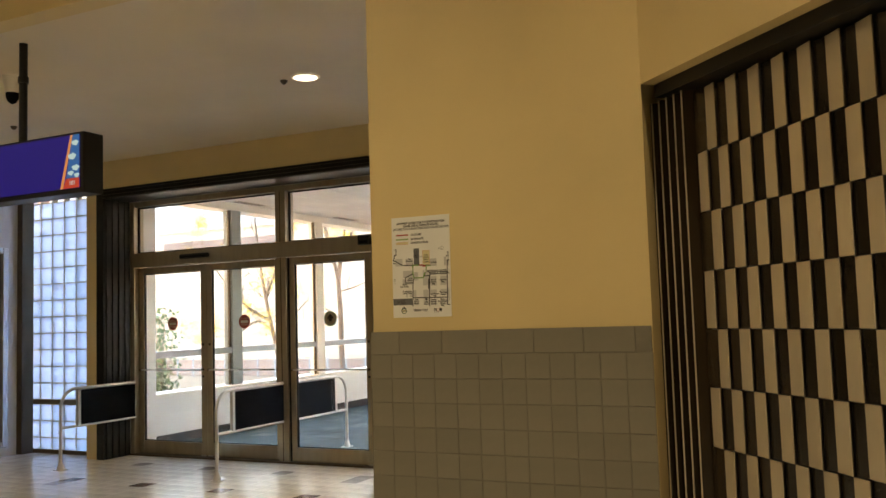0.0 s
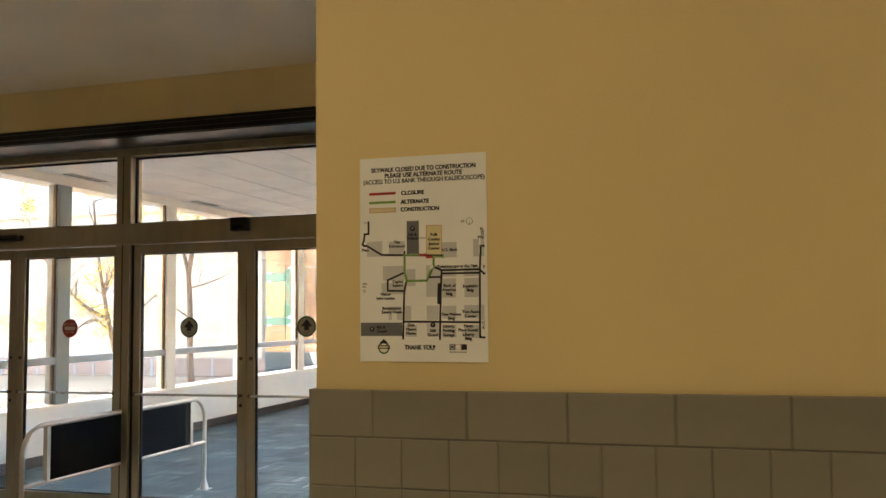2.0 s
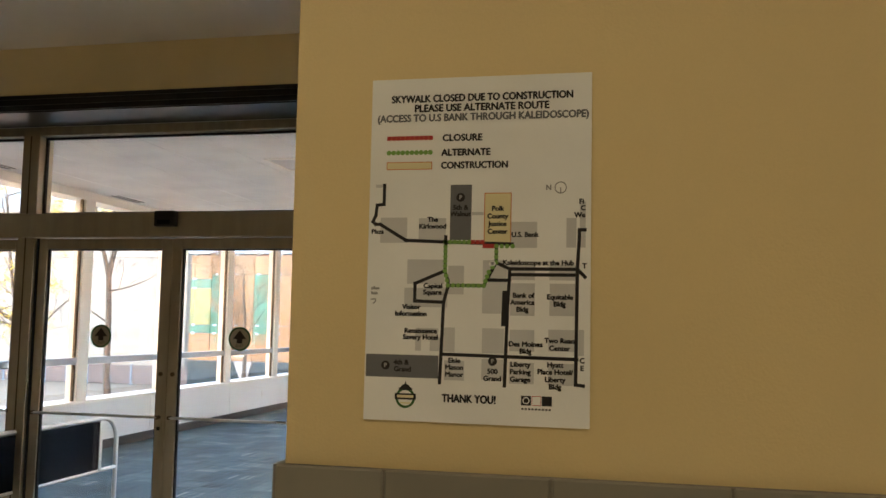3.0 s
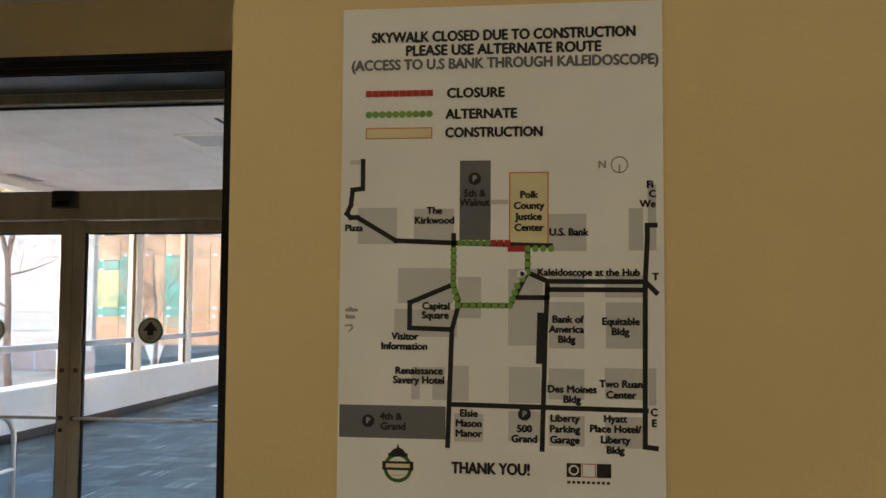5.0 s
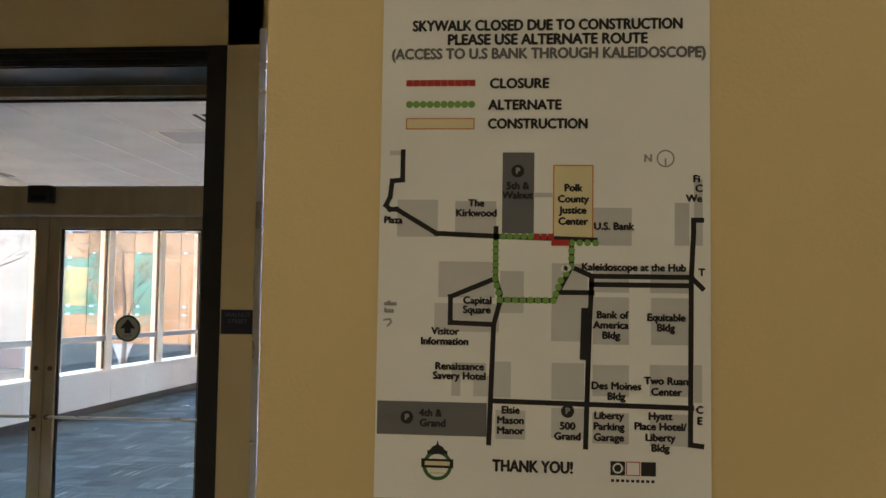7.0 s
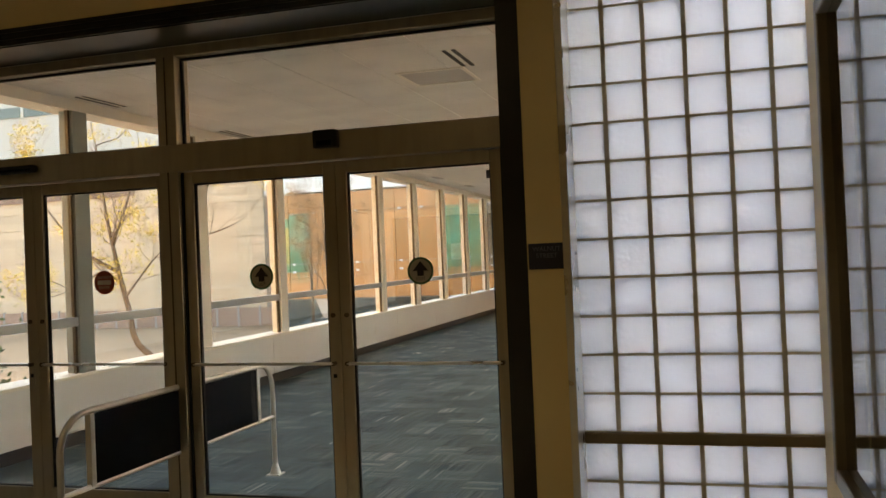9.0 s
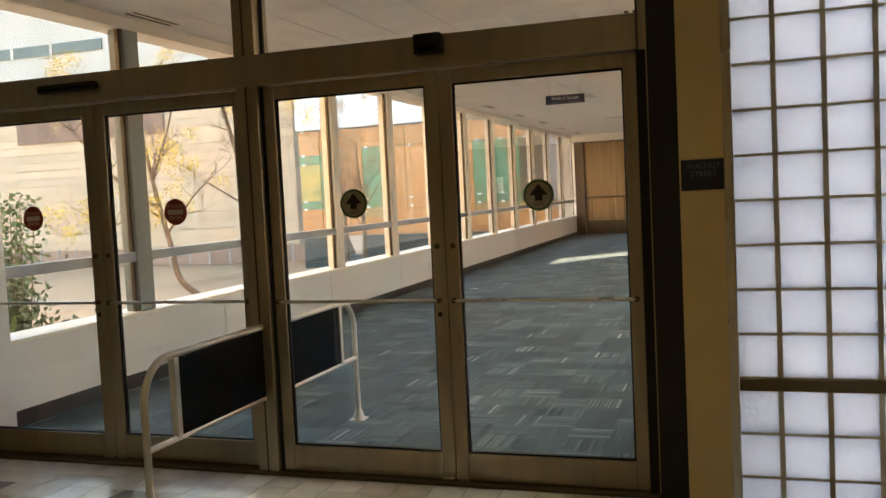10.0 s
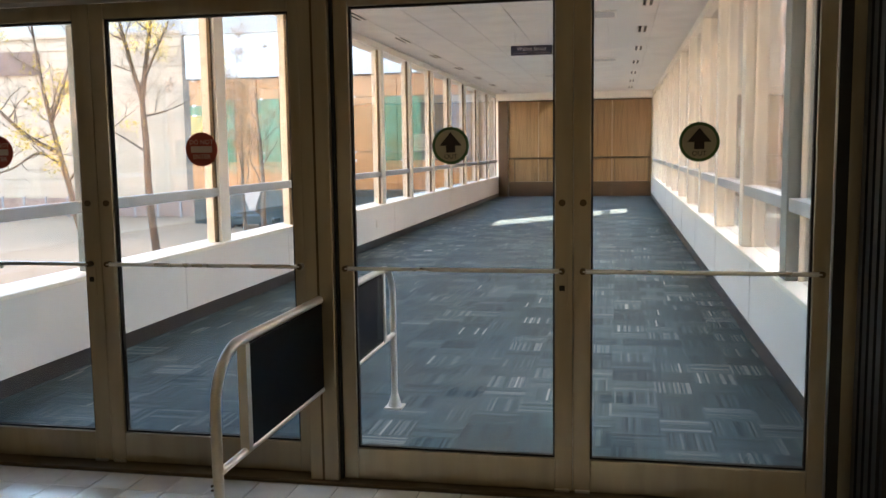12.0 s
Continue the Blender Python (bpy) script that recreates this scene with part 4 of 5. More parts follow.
for body, y in (("Polk", 168), ("County", 177.5), ("Justice", 187), ("Center", 196.5)):
    say(body, 165.5, y, 8.6)
for body, x, y in (("5th &", 118.5, 166.5), ("Walnut", 118.5, 174.5), ("4th &", 47, 360), ("Grand", 49, 368.5)):
    say(body, x, y, 8.6, M_INK)
say("ollen", 11, 268, 5.5, M_INKFAINT)
say("laza", 10, 274, 5.5, M_INKFAINT)
say("Fi", 268, 160, 8.6), say("C", 270, 168, 8.6), say("We", 266, 176.5, 8.6), say("T", 272, 238.5, 8.6)
say("C", 270, 352, 8.6), say("E", 270, 361, 8.6)
say("N", 228, 142.5, 9, M_INKFAINT)
say("THANK YOU!", 133.5, 402.5, 13.5, width=66, bold=0.00062)
bm = disc(bmesh.new(), PX + 0.2425, PZ - 0.1425, 0.0075, PY - 0.00028, PY - 0.0001, 28, 0.0062)
part("compass_ring", bm, M_INKFAINT, notice)
route(M_INKFAINT, 1.4, (242.5, 143), (242.5, 148.5), name="compass_needle")
for x, y in ((118.5, 153.5), (27, 364), (162, 355.5)):
    part("parking_mark", disc(bmesh.new(), PX + x / 1000, PZ - y / 1000, 0.0055, PY - 0.0003, PY - 0.0001, 24), M_INK, notice)
    say("P", x, y, 7, M_INKFAINT)
# plain shapes for the two emblems
bm = disc(bmesh.new(), PX + 0.0535, PZ - 0.4035, 0.0125, PY - 0.00028, PY - 0.0001, 30, 0.0095)
part("emblem_ring", bm, M_STKGREEN, notice)
ink("emblem_band", M_INK, (40, 398, 67, 405.5), (45, 391, 62, 394), lift=0.00038)
ink("emblem_bars", M_TAN, (43, 400, 64, 403.4), (47, 409, 60, 410.5), lift=0.00048)
bm = bmesh.new()
bm.faces.new([bm.verts.new((PX + x / 1000, PY - 0.00033, PZ - y / 1000)) for x, y in ((46, 392), (49, 388), (52.3, 386.5), (53.5, 382.5), (54.7, 386.5), (58, 388), (61, 392))])
part("emblem_dome", bm, M_INK, notice)
ink("office_mark", M_INK, (197.5, 395.5, 209.5, 407), (222.5, 395.5, 234.5, 407), lift=0.00019)
ink("office_mark_edge", M_RED, (210.3, 395.5, 221.7, 407), lift=0.00013)
ink("office_mark_face", M_PAPER, (211, 396.2, 221, 406.3), lift=0.00022)
part("office_ring", disc(bmesh.new(), PX + 0.2035, PZ - 0.4012, 0.0043, PY - 0.00034, PY - 0.0002, 20, 0.003), M_PAPER, notice)
ink("office_bars", M_INK, *[(198 + 4.1 * k, 410.2, 200.6 + 4.1 * k, 412.4) for k in range(9)], lift=0.00019)
route(M_INKFAINT, 1.6, (6, 282), (11, 281.5), (12, 284), (9, 287), name="map_arrow")

notice.rotation_euler = (0, radians(0.25), 0)
notice.location.x -= 0.0005

# ---- screen hung from the ceiling ----
tv = thing("display_screen", (-4.58, 3.87, 2.24), "black hanging display with a blue picture", "display screen")
TX0, TX1, TY0, TY1, TZ0, TZ1 = -5.15, -4.07, 3.80, 3.95, 2.235, 2.60
part("housing", one_box(TX0, TX1, TY0, TY1, TZ0, TZ1, bevel=0.006), M_BLACK, tv)
part("screen", one_box(TX0 + 0.03, TX1 - 0.03, TY0 - 0.003, TY0 + 0.002, TZ0 + 0.03, TZ1 - 0.015), M_SCREEN, tv, "lit deep blue screen")


def screen_shape(name, m, lift, *pts):
    bm = bmesh.new()
    bm.faces.new([bm.verts.new((TX1 + x, TY0 - 0.003 - lift, TZ0 + z)) for x, z in pts])
    return part(name, bm, m, tv)


screen_shape("sky_picture", M_SCREEN_SKY, 0.001, (-0.14, 0.09), (-0.03, 0.09), (-0.03, 0.35), (-0.09, 0.35))
screen_shape("orange_stripe", M_SCREEN_ORANGE, 0.0014, (-0.19, 0.03), (-0.165, 0.03), (-0.085, 0.35), (-0.105, 0.35))
screen_shape("red_strip", M_SCREEN_RED, 0.0018, (-0.165, 0.03), (-0.03, 0.03), (-0.03, 0.09), (-0.14, 0.09))
for cx, cz, r in ((-0.065, 0.30, 0.024), (-0.09, 0.22, 0.028), (-0.06, 0.15, 0.025), (-0.10, 0.12, 0.02), (-0.05, 0.105, 0.018)):
    screen_shape("cloud", M_SCREEN_CLOUD, 0.002, *[(cx + r * (1.2 + 0.25 * math.sin(3 * a)) * math.cos(a), cz + r * 0.7 * (1 + 0.2 * math.cos(5 * a)) * math.sin(a)) for a in (2 * math.pi * k / 14 for k in range(14))])
part("hanger", tube(bmesh.new(), [(-4.77, 3.94, TZ1 - 0.01), (-4.77, 3.94, CEIL)], 0.026, 14), M_BLACK, tv, "", True)
part("hanger_collar", tube(bmesh.new(), [(-4.77, 3.94, 3.02), (-4.77, 3.94, 3.06)], 0.033, 14), M_BLACK, tv, "", True)
letters("101", 0.036, M_SCREEN_CLOUD, "writing", tv, TX1 - 0.088, TY0 - 0.0055, TZ0 + 0.060, 0.0004)

# dome camera behind the hanger
DX, DY = -5.47, 4.40
t = thing("dome_camera", (DX, DY, CEIL), "pale dome camera with a smoked lens on the ceiling", "security camera")
part("mount", tube(bmesh.new(), [(DX, DY, CEIL), (DX, DY, CEIL - 0.02), (DX, DY, CEIL - 0.125)], [0.072, 0.066, 0.05], 20), M_CREAM, t, "cream conical mount", True)
part("dome", tube(bmesh.new(), [(DX, DY, CEIL - 0.125), (DX, DY, CEIL - 0.16), (DX, DY, CEIL - 0.19), (DX, DY, CEIL - 0.205)], [0.046, 0.044, 0.03, 0.008], 20), M_PANEL, t, "smoked dome", True)


# ---- downlights: the bay's own and added unseen ones ----
def downlight(x, y, z):
    d = thing("downlight", (x, y, z), "round recessed downlight with a warm lens, mostly added out of view", "downlight", "ceiling downlights")
    bm = tube(bmesh.new(), [(x, y, z - 0.008), (x, y, z + 0.0)], [0.105, 0.112], 28)
    part("rim", bm, M_CREAM, d, "", True)
    part("lens", tube(bmesh.new(), [(x, y, z - 0.0125), (x, y, z - 0.0082)], [0.088, 0.09], 28), M_LENS, d, "glowing warm lens", True)
    return d


# The first is the bay's own; the second is added out of view.
for x in (-3.70, -7.65):
    downlight(x, 5.55, CEIL)
    downlight_lamp(x, 5.55, CEIL - 0.03, 1.2)
# Guessed grid of unseen lamps, added to light the pillar and grille.
for x in (-6.7, -3.0, 0.7):
    for y in (1.4, -2.8):
        downlight(x, y, HALL)
        downlight_lamp(x, y, HALL - 0.03, 8.2)
for x, y in ((-3.90, 5.55), (-6.85, 5.48)):
    t = thing("sprinkler", (x, y, CEIL), "small dark ceiling sprinkler head", "sprinkler", "ceiling sprinklers")
    part("cap", tube(bmesh.new(), [(x, y, CEIL), (x, y, CEIL - 0.012), (x, y, CEIL - 0.03)], [0.03, 0.026, 0.012], 16), M_DKBRONZE, t, "", True)

# ---- skywalk corridor ----
Y0 = DOOR_Y + 0.12
single("floor_corridor", boxes((COR_L - 0.3, COR_R + 0.3, Y0, COR_END + 0.3, -0.3, 0.0)), M_CARPET, "blue-grey carpet tiles with pale dashes", "floor", "structure")
bm = bmesh.new()
box(bm, COR_L - 0.5, COR_R + 0.5, DOOR_Y + 0.2, COR_END + 0.3, COR_CEIL + 0.02, COR_CEIL + 0.15)
k, x = 0, COR_L - 0.15
while x < COR_R + 0.1:
    y = Y0 + 0.07
    while y < COR_END:
        box(bm, x + 0.004, min(x + 0.596, COR_R + 0.2), y + 0.004, min(y + 1.196, COR_END), COR_CEIL, COR_CEIL + 0.02)
        y += 1.2
    x += 0.6
single("ceiling_corridor", bm, M_CEILTILE, "white acoustic tile ceiling", "ceiling", "structure")
single("wall_corridor_lintel", boxes((COR_L - 0.4, COR_R + 0.4, DOOR_Y + 0.2, DOOR_Y + 0.32, 2.9, 3.5), (COR_R, COR_R + 0.4, DOOR_Y + 0.2, DOOR_Y + 0.32, 0, 2.9), (COR_L - 0.3, COR_L, DOOR_Y + 0.2, DOOR_Y + 0.32, 0, 2.9),
                                     (OPEN_L - 0.12, OPEN_L, DOOR_Y - 0.07, DOOR_Y + 0.32, 0, 3.3), (OPEN_R, OPEN_R + 0.12, DOOR_Y - 0.07, DOOR_Y + 0.32, 0, 3.3)), M_WHITE, "white wall at the skywalk's mouth", "wall", "structure")
SILL = 0.60
for side, xw, s in (("west", COR_L, -1), ("east", COR_R, 1)):
    a, b = sorted((xw, xw + s * 0.30))
    single("wall_corridor_" + side, boxes((a, b, DOOR_Y + 0.32, COR_END, 0, SILL - 0.02)), M_WHITE, "low white wall under the skywalk windows", "wall", "structure")
    bm = boxes(*[(min(xw, xw - s * 0.003), max(xw, xw - s * 0.003), y - 0.003, y + 0.003, 0.12, SILL - 0.03) for y in (10.9, 13.3, 15.7, 18.1, 20.5, 22.9, 25.3)])
    single("trim_joints_" + side, bm, M_INKGREY, "thin joints of the wall panels", "trim", "structure")
    a, b = sorted((xw - s * 0.012, xw + s * 0.32))
    single("sill_corridor_" + side, one_box(a, b, DOOR_Y + 0.32, COR_END, SILL - 0.02, SILL + 0.012, bevel=0.006), M_CREAM, "pale window sill", "sill", "structure")
    a, b = sorted((xw - s * 0.008, xw))
    single("baseboard_corridor_" + side, boxes((a, b, DOOR_Y + 0.32, COR_END, 0.0, 0.11)), M_BASE, "dark vinyl baseboard", "baseboard", "structure")
    a, b = sorted((xw + s * 0.03, xw + s * 0.30))
    single("head_corridor_" + side, one_box(a, b, DOOR_Y + 0.32, COR_END, COR_CEIL - 0.10, COR_CEIL + 0.02, bevel=0.004), M_CREAM, "window head of the skywalk", "trim", "structure")
    win = thing("window_band_" + side, (xw + s * 0.2, 19, SILL), "long band of skywalk windows in cream metal posts", "window")
    win["kind"] = "structure"
    g = xw + s * (0.075 if s < 0 else 0.12)
    posts = [9.67 if s < 0 else 9.68] + [(9.76 if s < 0 else 9.68) + 1.935 * k for k in range(1, 12)]
    for y in posts:
        if y > COR_END - 0.2:
            continue
        a, b = sorted((xw + s * 0.03, xw + s * (0.18 if s < 0 else 0.30)))
        first = y == posts[0]
        # The first post is coloured darker to stand in for shade there.
        part("post", one_box(a, b, y, y + 0.20, SILL + 0.012, COR_CEIL - 0.10, bevel=0.006), M_SHADED_POST if first else M_CREAM, win, "first post, the building's shade put into its grey-green colour" if first else "")
    edges = [DOOR_Y + 0.32] + posts + [COR_END]
    for y0, y1 in zip(edges, edges[1:]):
        y0 += 0.20 if y0 > 9 else 0
        if y1 - y0 < 0.3:
            continue
        a, b = sorted((xw + s * 0.04, g + s * 0.03))
        part("cross_rail", one_box(a, b, y0, y1, 1.04, 1.12, bevel=0.006), M_SHADED_RAIL, win, "window rail with the shade of its inner face in the grey")
        for z0, z1 in ((SILL + 0.012, 1.04), (1.12, COR_CEIL - 0.10)):
            a, b = sorted((g, g + s * 0.008))
            p = part("pane", one_box(a, b, y0 + 0.002, y1 - 0.002, z0 + 0.001, z1 - 0.001), M_GLASS, win)
            p.visible_shadow = False
            a, b = sorted((g - s * 0.014, g + s * 0.02))
            for q0, q1 in ((y0, y0 + 0.022), (y1 - 0.022, y1)):
                part("pane_frame", one_box(a, b, q0, q1, z0, z1), M_DKBRONZE if s < 0 else M_CREAM, win)


# ceiling slots, lights and sign of the corridor
def slot_vent(x, y):
    v = thing("ceiling_vent", (x, y, COR_CEIL), "twin black slot diffuser in the ceiling", "ceiling vent", "slot diffusers")
    for dx in (-0.055, 0.02):
        part("slot", one_box(x + dx, x + dx + 0.035, y, y + 0.6, COR_CEIL - 0.006, COR_CEIL + 0.0), M_SLOT, v)
    part("rim", boxes((x - 0.07, x - 0.055, y - 0.01, y + 0.61, COR_CEIL - 0.004, COR_CEIL), (x + 0.055, x + 0.07, y - 0.01, y + 0.61, COR_CEIL - 0.004, COR_CEIL), (x - 0.02, x + 0.02, y - 0.01, y + 0.61, COR_CEIL - 0.003, COR_CEIL)), M_CREAM, v)
    return v


first = slot_vent(-4.2, 9.4)
for k in range(1, 9):
    copy_thing(first, Matrix.Translation((-3.9, 9.4 + 2.45 * k, COR_CEIL)))
for k in range(0, 9):
    copy_thing(first, Matrix.Translation((-7.7 if k < 2 else -7.42, 9.6 + 2.45 * k, COR_CEIL)))


def flat_light(x, y):
    v = thing("ceiling_panel", (x, y, COR_CEIL), "unlit flat panel light in the ceiling", "ceiling light", "panel lights")
    part("trim_ring", boxes((x, x + 0.6, y, y + 0.03, COR_CEIL - 0.012, COR_CEIL), (x, x + 0.6, y + 0.57, y + 0.6, COR_CEIL - 0.012, COR_CEIL), (x, x + 0.03, y + 0.03, y + 0.57, COR_CEIL - 0.012, COR_CEIL), (x + 0.57, x + 0.6, y + 0.03, y + 0.57, COR_CEIL - 0.012, COR_CEIL)), M_CREAM, v)
    part("diffuser", one_box(x + 0.03, x + 0.57, y + 0.03, y + 0.57, COR_CEIL - 0.006, COR_CEIL), M_INKGREY, v, "grey diffuser")
    return v


first = flat_light(-4.85, 10.0)
for x, y in ((-5.9, 13.4), (-4.85, 15.2), (-5.9, 18.9), (-4.85, 21.0), (-5.9, 24.3)):
    copy_thing(first, Matrix.Translation((x, y, COR_CEIL)))

t = thing("hanging_sign", (-5.44, 16.8, 2.76), "dark Walnut Street sign hung from the ceiling", "hanging sign")
part("board", one_box(-5.735, -5.145, 16.8, 16.83, 2.765, 2.90, bevel=0.003), M_SIGN, t)
letters("Walnut Street", 0.078, M_SIGNTEXT, "writing", t, -5.44, 16.798, 2.85, width=0.42)
part("small_writing", boxes((-5.70, -5.50, 16.7985, 16.7995, 2.782, 2.796), (-5.38, -5.18, 16.7985, 16.7995, 2.782, 2.796)), M_SIGNDIM, t)
for x in (-5.68, -5.20):
    part("hanger_rod", tube(bmesh.new(), [(x, 16.815, 2.90), (x, 16.815, COR_CEIL)], 0.003, 6), M_CHROME, t)

t = thing("outlet", (COR_L, 17.0, 0.34), "small pale wall outlet", "outlet")
part("plate", one_box(COR_L, COR_L + 0.006, 16.95, 17.03, 0.28, 0.40, bevel=0.002), M_CREAM, t)
part("sockets", boxes((COR_L + 0.006, COR_L + 0.0075, 16.975, 17.005, 0.30, 0.33), (COR_L + 0.006, COR_L + 0.0075, 16.975, 17.005, 0.35, 0.38)), M_INKFAINT, t)
t = thing("floor_box", (-6.9, 16.4, 0), "bright metal floor outlet cover", "floor outlet")
part("cover", tube(bmesh.new(), [(-6.9, 16.4, 0.0), (-6.9, 16.4, 0.006)], [0.06, 0.055], 20), M_CHROME, t, "", True)

# far end of the corridor
single("wall_corridor_end", boxes((COR_L - 0.4, COR_R + 0.4, COR_END, COR_END + 0.2, 0, 3.4)), M_CREAM, "cream end wall of the skywalk", "wall", "structure")
end = bpy.data.objects["wall_corridor_end"]
xs = [COR_L + 0.3, -6.6, -5.55, -4.4, COR_R]
for x0, x1 in zip(xs, xs[1:]):
    part("wood_panel", one_box(x0 + 0.004, x1 - 0.004, COR_END - 0.03, COR_END - 0.002, 0.45, 2.86, bevel=0.003), M_WOOD, end, "oak veneer panel")
    part("base_panel", one_box(x0 + 0.002, x1 - 0.002, COR_END - 0.034, COR_END - 0.002, 0.0, 0.445), M_DKWOOD, end, "dark wooden base panel")
part("side_post", one_box(COR_L, COR_L + 0.29, COR_END - 0.12, COR_END - 0.002, 0, 2.86, bevel=0.004), M_DKWOOD, end)
part("top_strip", one_box(COR_L, COR_R, COR_END - 0.05, COR_END - 0.001, 2.862, 2.90), M_DKWOOD, end)
t = thing("handrail", (-5.4, COR_END - 0.1, 1.1), "dark handrail along the wooden end wall", "handrail")
part("rail", tube(bmesh.new(), [(COR_L + 0.3, COR_END - 0.12, 1.16), (COR_R - 0.02, COR_END - 0.12, 1.16)], 0.025, 10), M_DKBRONZE, t, "", True)
for k in range(5):
    x = COR_L + 0.5 + k * 1.0
    part("baluster", tube(bmesh.new(), [(x, COR_END - 0.12, 1.16), (x, COR_END - 0.12, 0.4), (x, COR_END - 0.03, 0.38)], 0.014, 8), M_DKBRONZE, t, "", True)
single("column_corridor", tube(bmesh.new(), [(-5.60, 30.9, 0), (-5.60, 30.9, 2.902)], 0.235, 28), M_COLUMN, "round grey painted column", "column", "structure", True)
part("end_beam", one_box(COR_L, COR_R, COR_END - 0.6, COR_END - 0.001, 2.902, COR_CEIL - 0.002, bevel=0.004), M_CREAM, end)
t = thing("paper_notice", (-5.58, 30.64, 1.7), "white paper notice taped to the column", "notice")
part("sheet", one_box(-5.76, -5.42, 30.65, 30.66, 1.44, 1.95), M_PAPER, t)
part("red_lines", boxes((-5.62, -5.55, 30.647, 30.649, 1.62, 1.66), (-5.66, -5.54, 30.647, 30.649, 1.52, 1.545), (-5.60, -5.57, 30.647, 30.649, 1.72, 1.76)), M_RED, t)

# ---- outdoors ----
single("ground", boxes((-2000, 2000, -2000, 2000, GROUND - 1, GROUND)), M_GROUND, "tan paved plaza and street", "ground", "structure")
# skywalk deck and our own building, so that daylight comes only through openings
single("skywalk_deck", boxes((COR_L - 0.5, COR_R + 0.5, DOOR_Y + 0.12, COR_END + 0.3, -0.9, -0.31), (COR_L - 0.5, COR_R + 0.5, DOOR_Y + 0.2, COR_END + 0.3, 3.42, 3.9)), M_CONCRETE, "concrete deck and roof of the skywalk", "bridge deck", "structure")
single("wall_house_north", boxes((-40, SHOP_L - 0.14, BLOCK_Y + 0.3, BLOCK_Y + 0.6, GROUND, 16), (SHOP_R + 0.14, 30, BLOCK_Y + 0.3, BLOCK_Y + 0.6, GROUND, 16), (SHOP_L - 0.14, SHOP_R + 0.14, BLOCK_Y + 0.3, BLOCK_Y + 0.6, 3.9, 16),
                                 (SHOP_L - 0.14, SHOP_R + 0.14, BLOCK_Y + 0.3, BLOCK_Y + 0.6, GROUND, -0.3)), M_CONCRETE, "concrete outer wall of the building", "wall", "structure")


def concrete_hall():
    h = thing("concrete_building", (-90, 90, GROUND), "windowless beige concrete building in courses", "building")
    part("wall", boxes((-150, -44.8, 86, 110, GROUND, 13.2)), M_CONCRETE, h)
    z = GROUND
    k = 0
    while z < 13.0:
        part("course", boxes((-150, -44.9, 85.90 if k % 2 else 85.84, 86.0, z + 0.03, min(z + 0.89, 13.2))), (M_CONCRETE, M_CONCRETE_B)[k % 3 == 1], h)
        z += 0.92
        k += 1
    part("corner_pier", boxes((-46.2, -44.6, 85.4, 87, GROUND, 12.8)), M_PIER, h, "brown corner pier")
    part("parapet", boxes((-150, -44.5, 85.7, 87, 13.2, 13.5)), M_CONCRETE, h)
    part("upper_storey", boxes((-150, -45.5, 86.6, 112, 13.5, 34)), M_UPPER, h, "greyish upper storeys")
    part("window_strip", boxes((-150, -70, 86.45, 86.6, 19.6, 20.8)), M_P_DARK, h, "dark strip of windows")
    for k in range(14):
        part("strip_mullion", boxes((-150 + 5.6 * k, -149.6 + 5.6 * k, 86.38, 86.45, 19.5, 20.9)), M_UPPER, h)
    part("banner", boxes((-82, -62, 85.6, 85.7, 9.6, 12.0)), M_FENCE, h, "long faded banner")
    return h


concrete_hall()
fence = thing("site_fence", (-70, 82, GROUND), "brown panel fence along the plaza", "fence")
bm = one_box(-1.1, 1.1, -0.05, 0.05, 0.1, 1.9)
pm = mesh_of("fence_panel", bm, M_FENCE)
qm = mesh_of("fence_post", one_box(-0.09, 0.09, -0.1, 0.1, 0, 2.05), M_FACADE_GREY)
for k in range(40):
    piece("panel", pm, fence, Matrix.Translation((-44 - 2.4 * k, 82, GROUND)))
    piece("post", qm, fence, Matrix.Translation((-42.8 - 2.4 * k, 82, GROUND)))


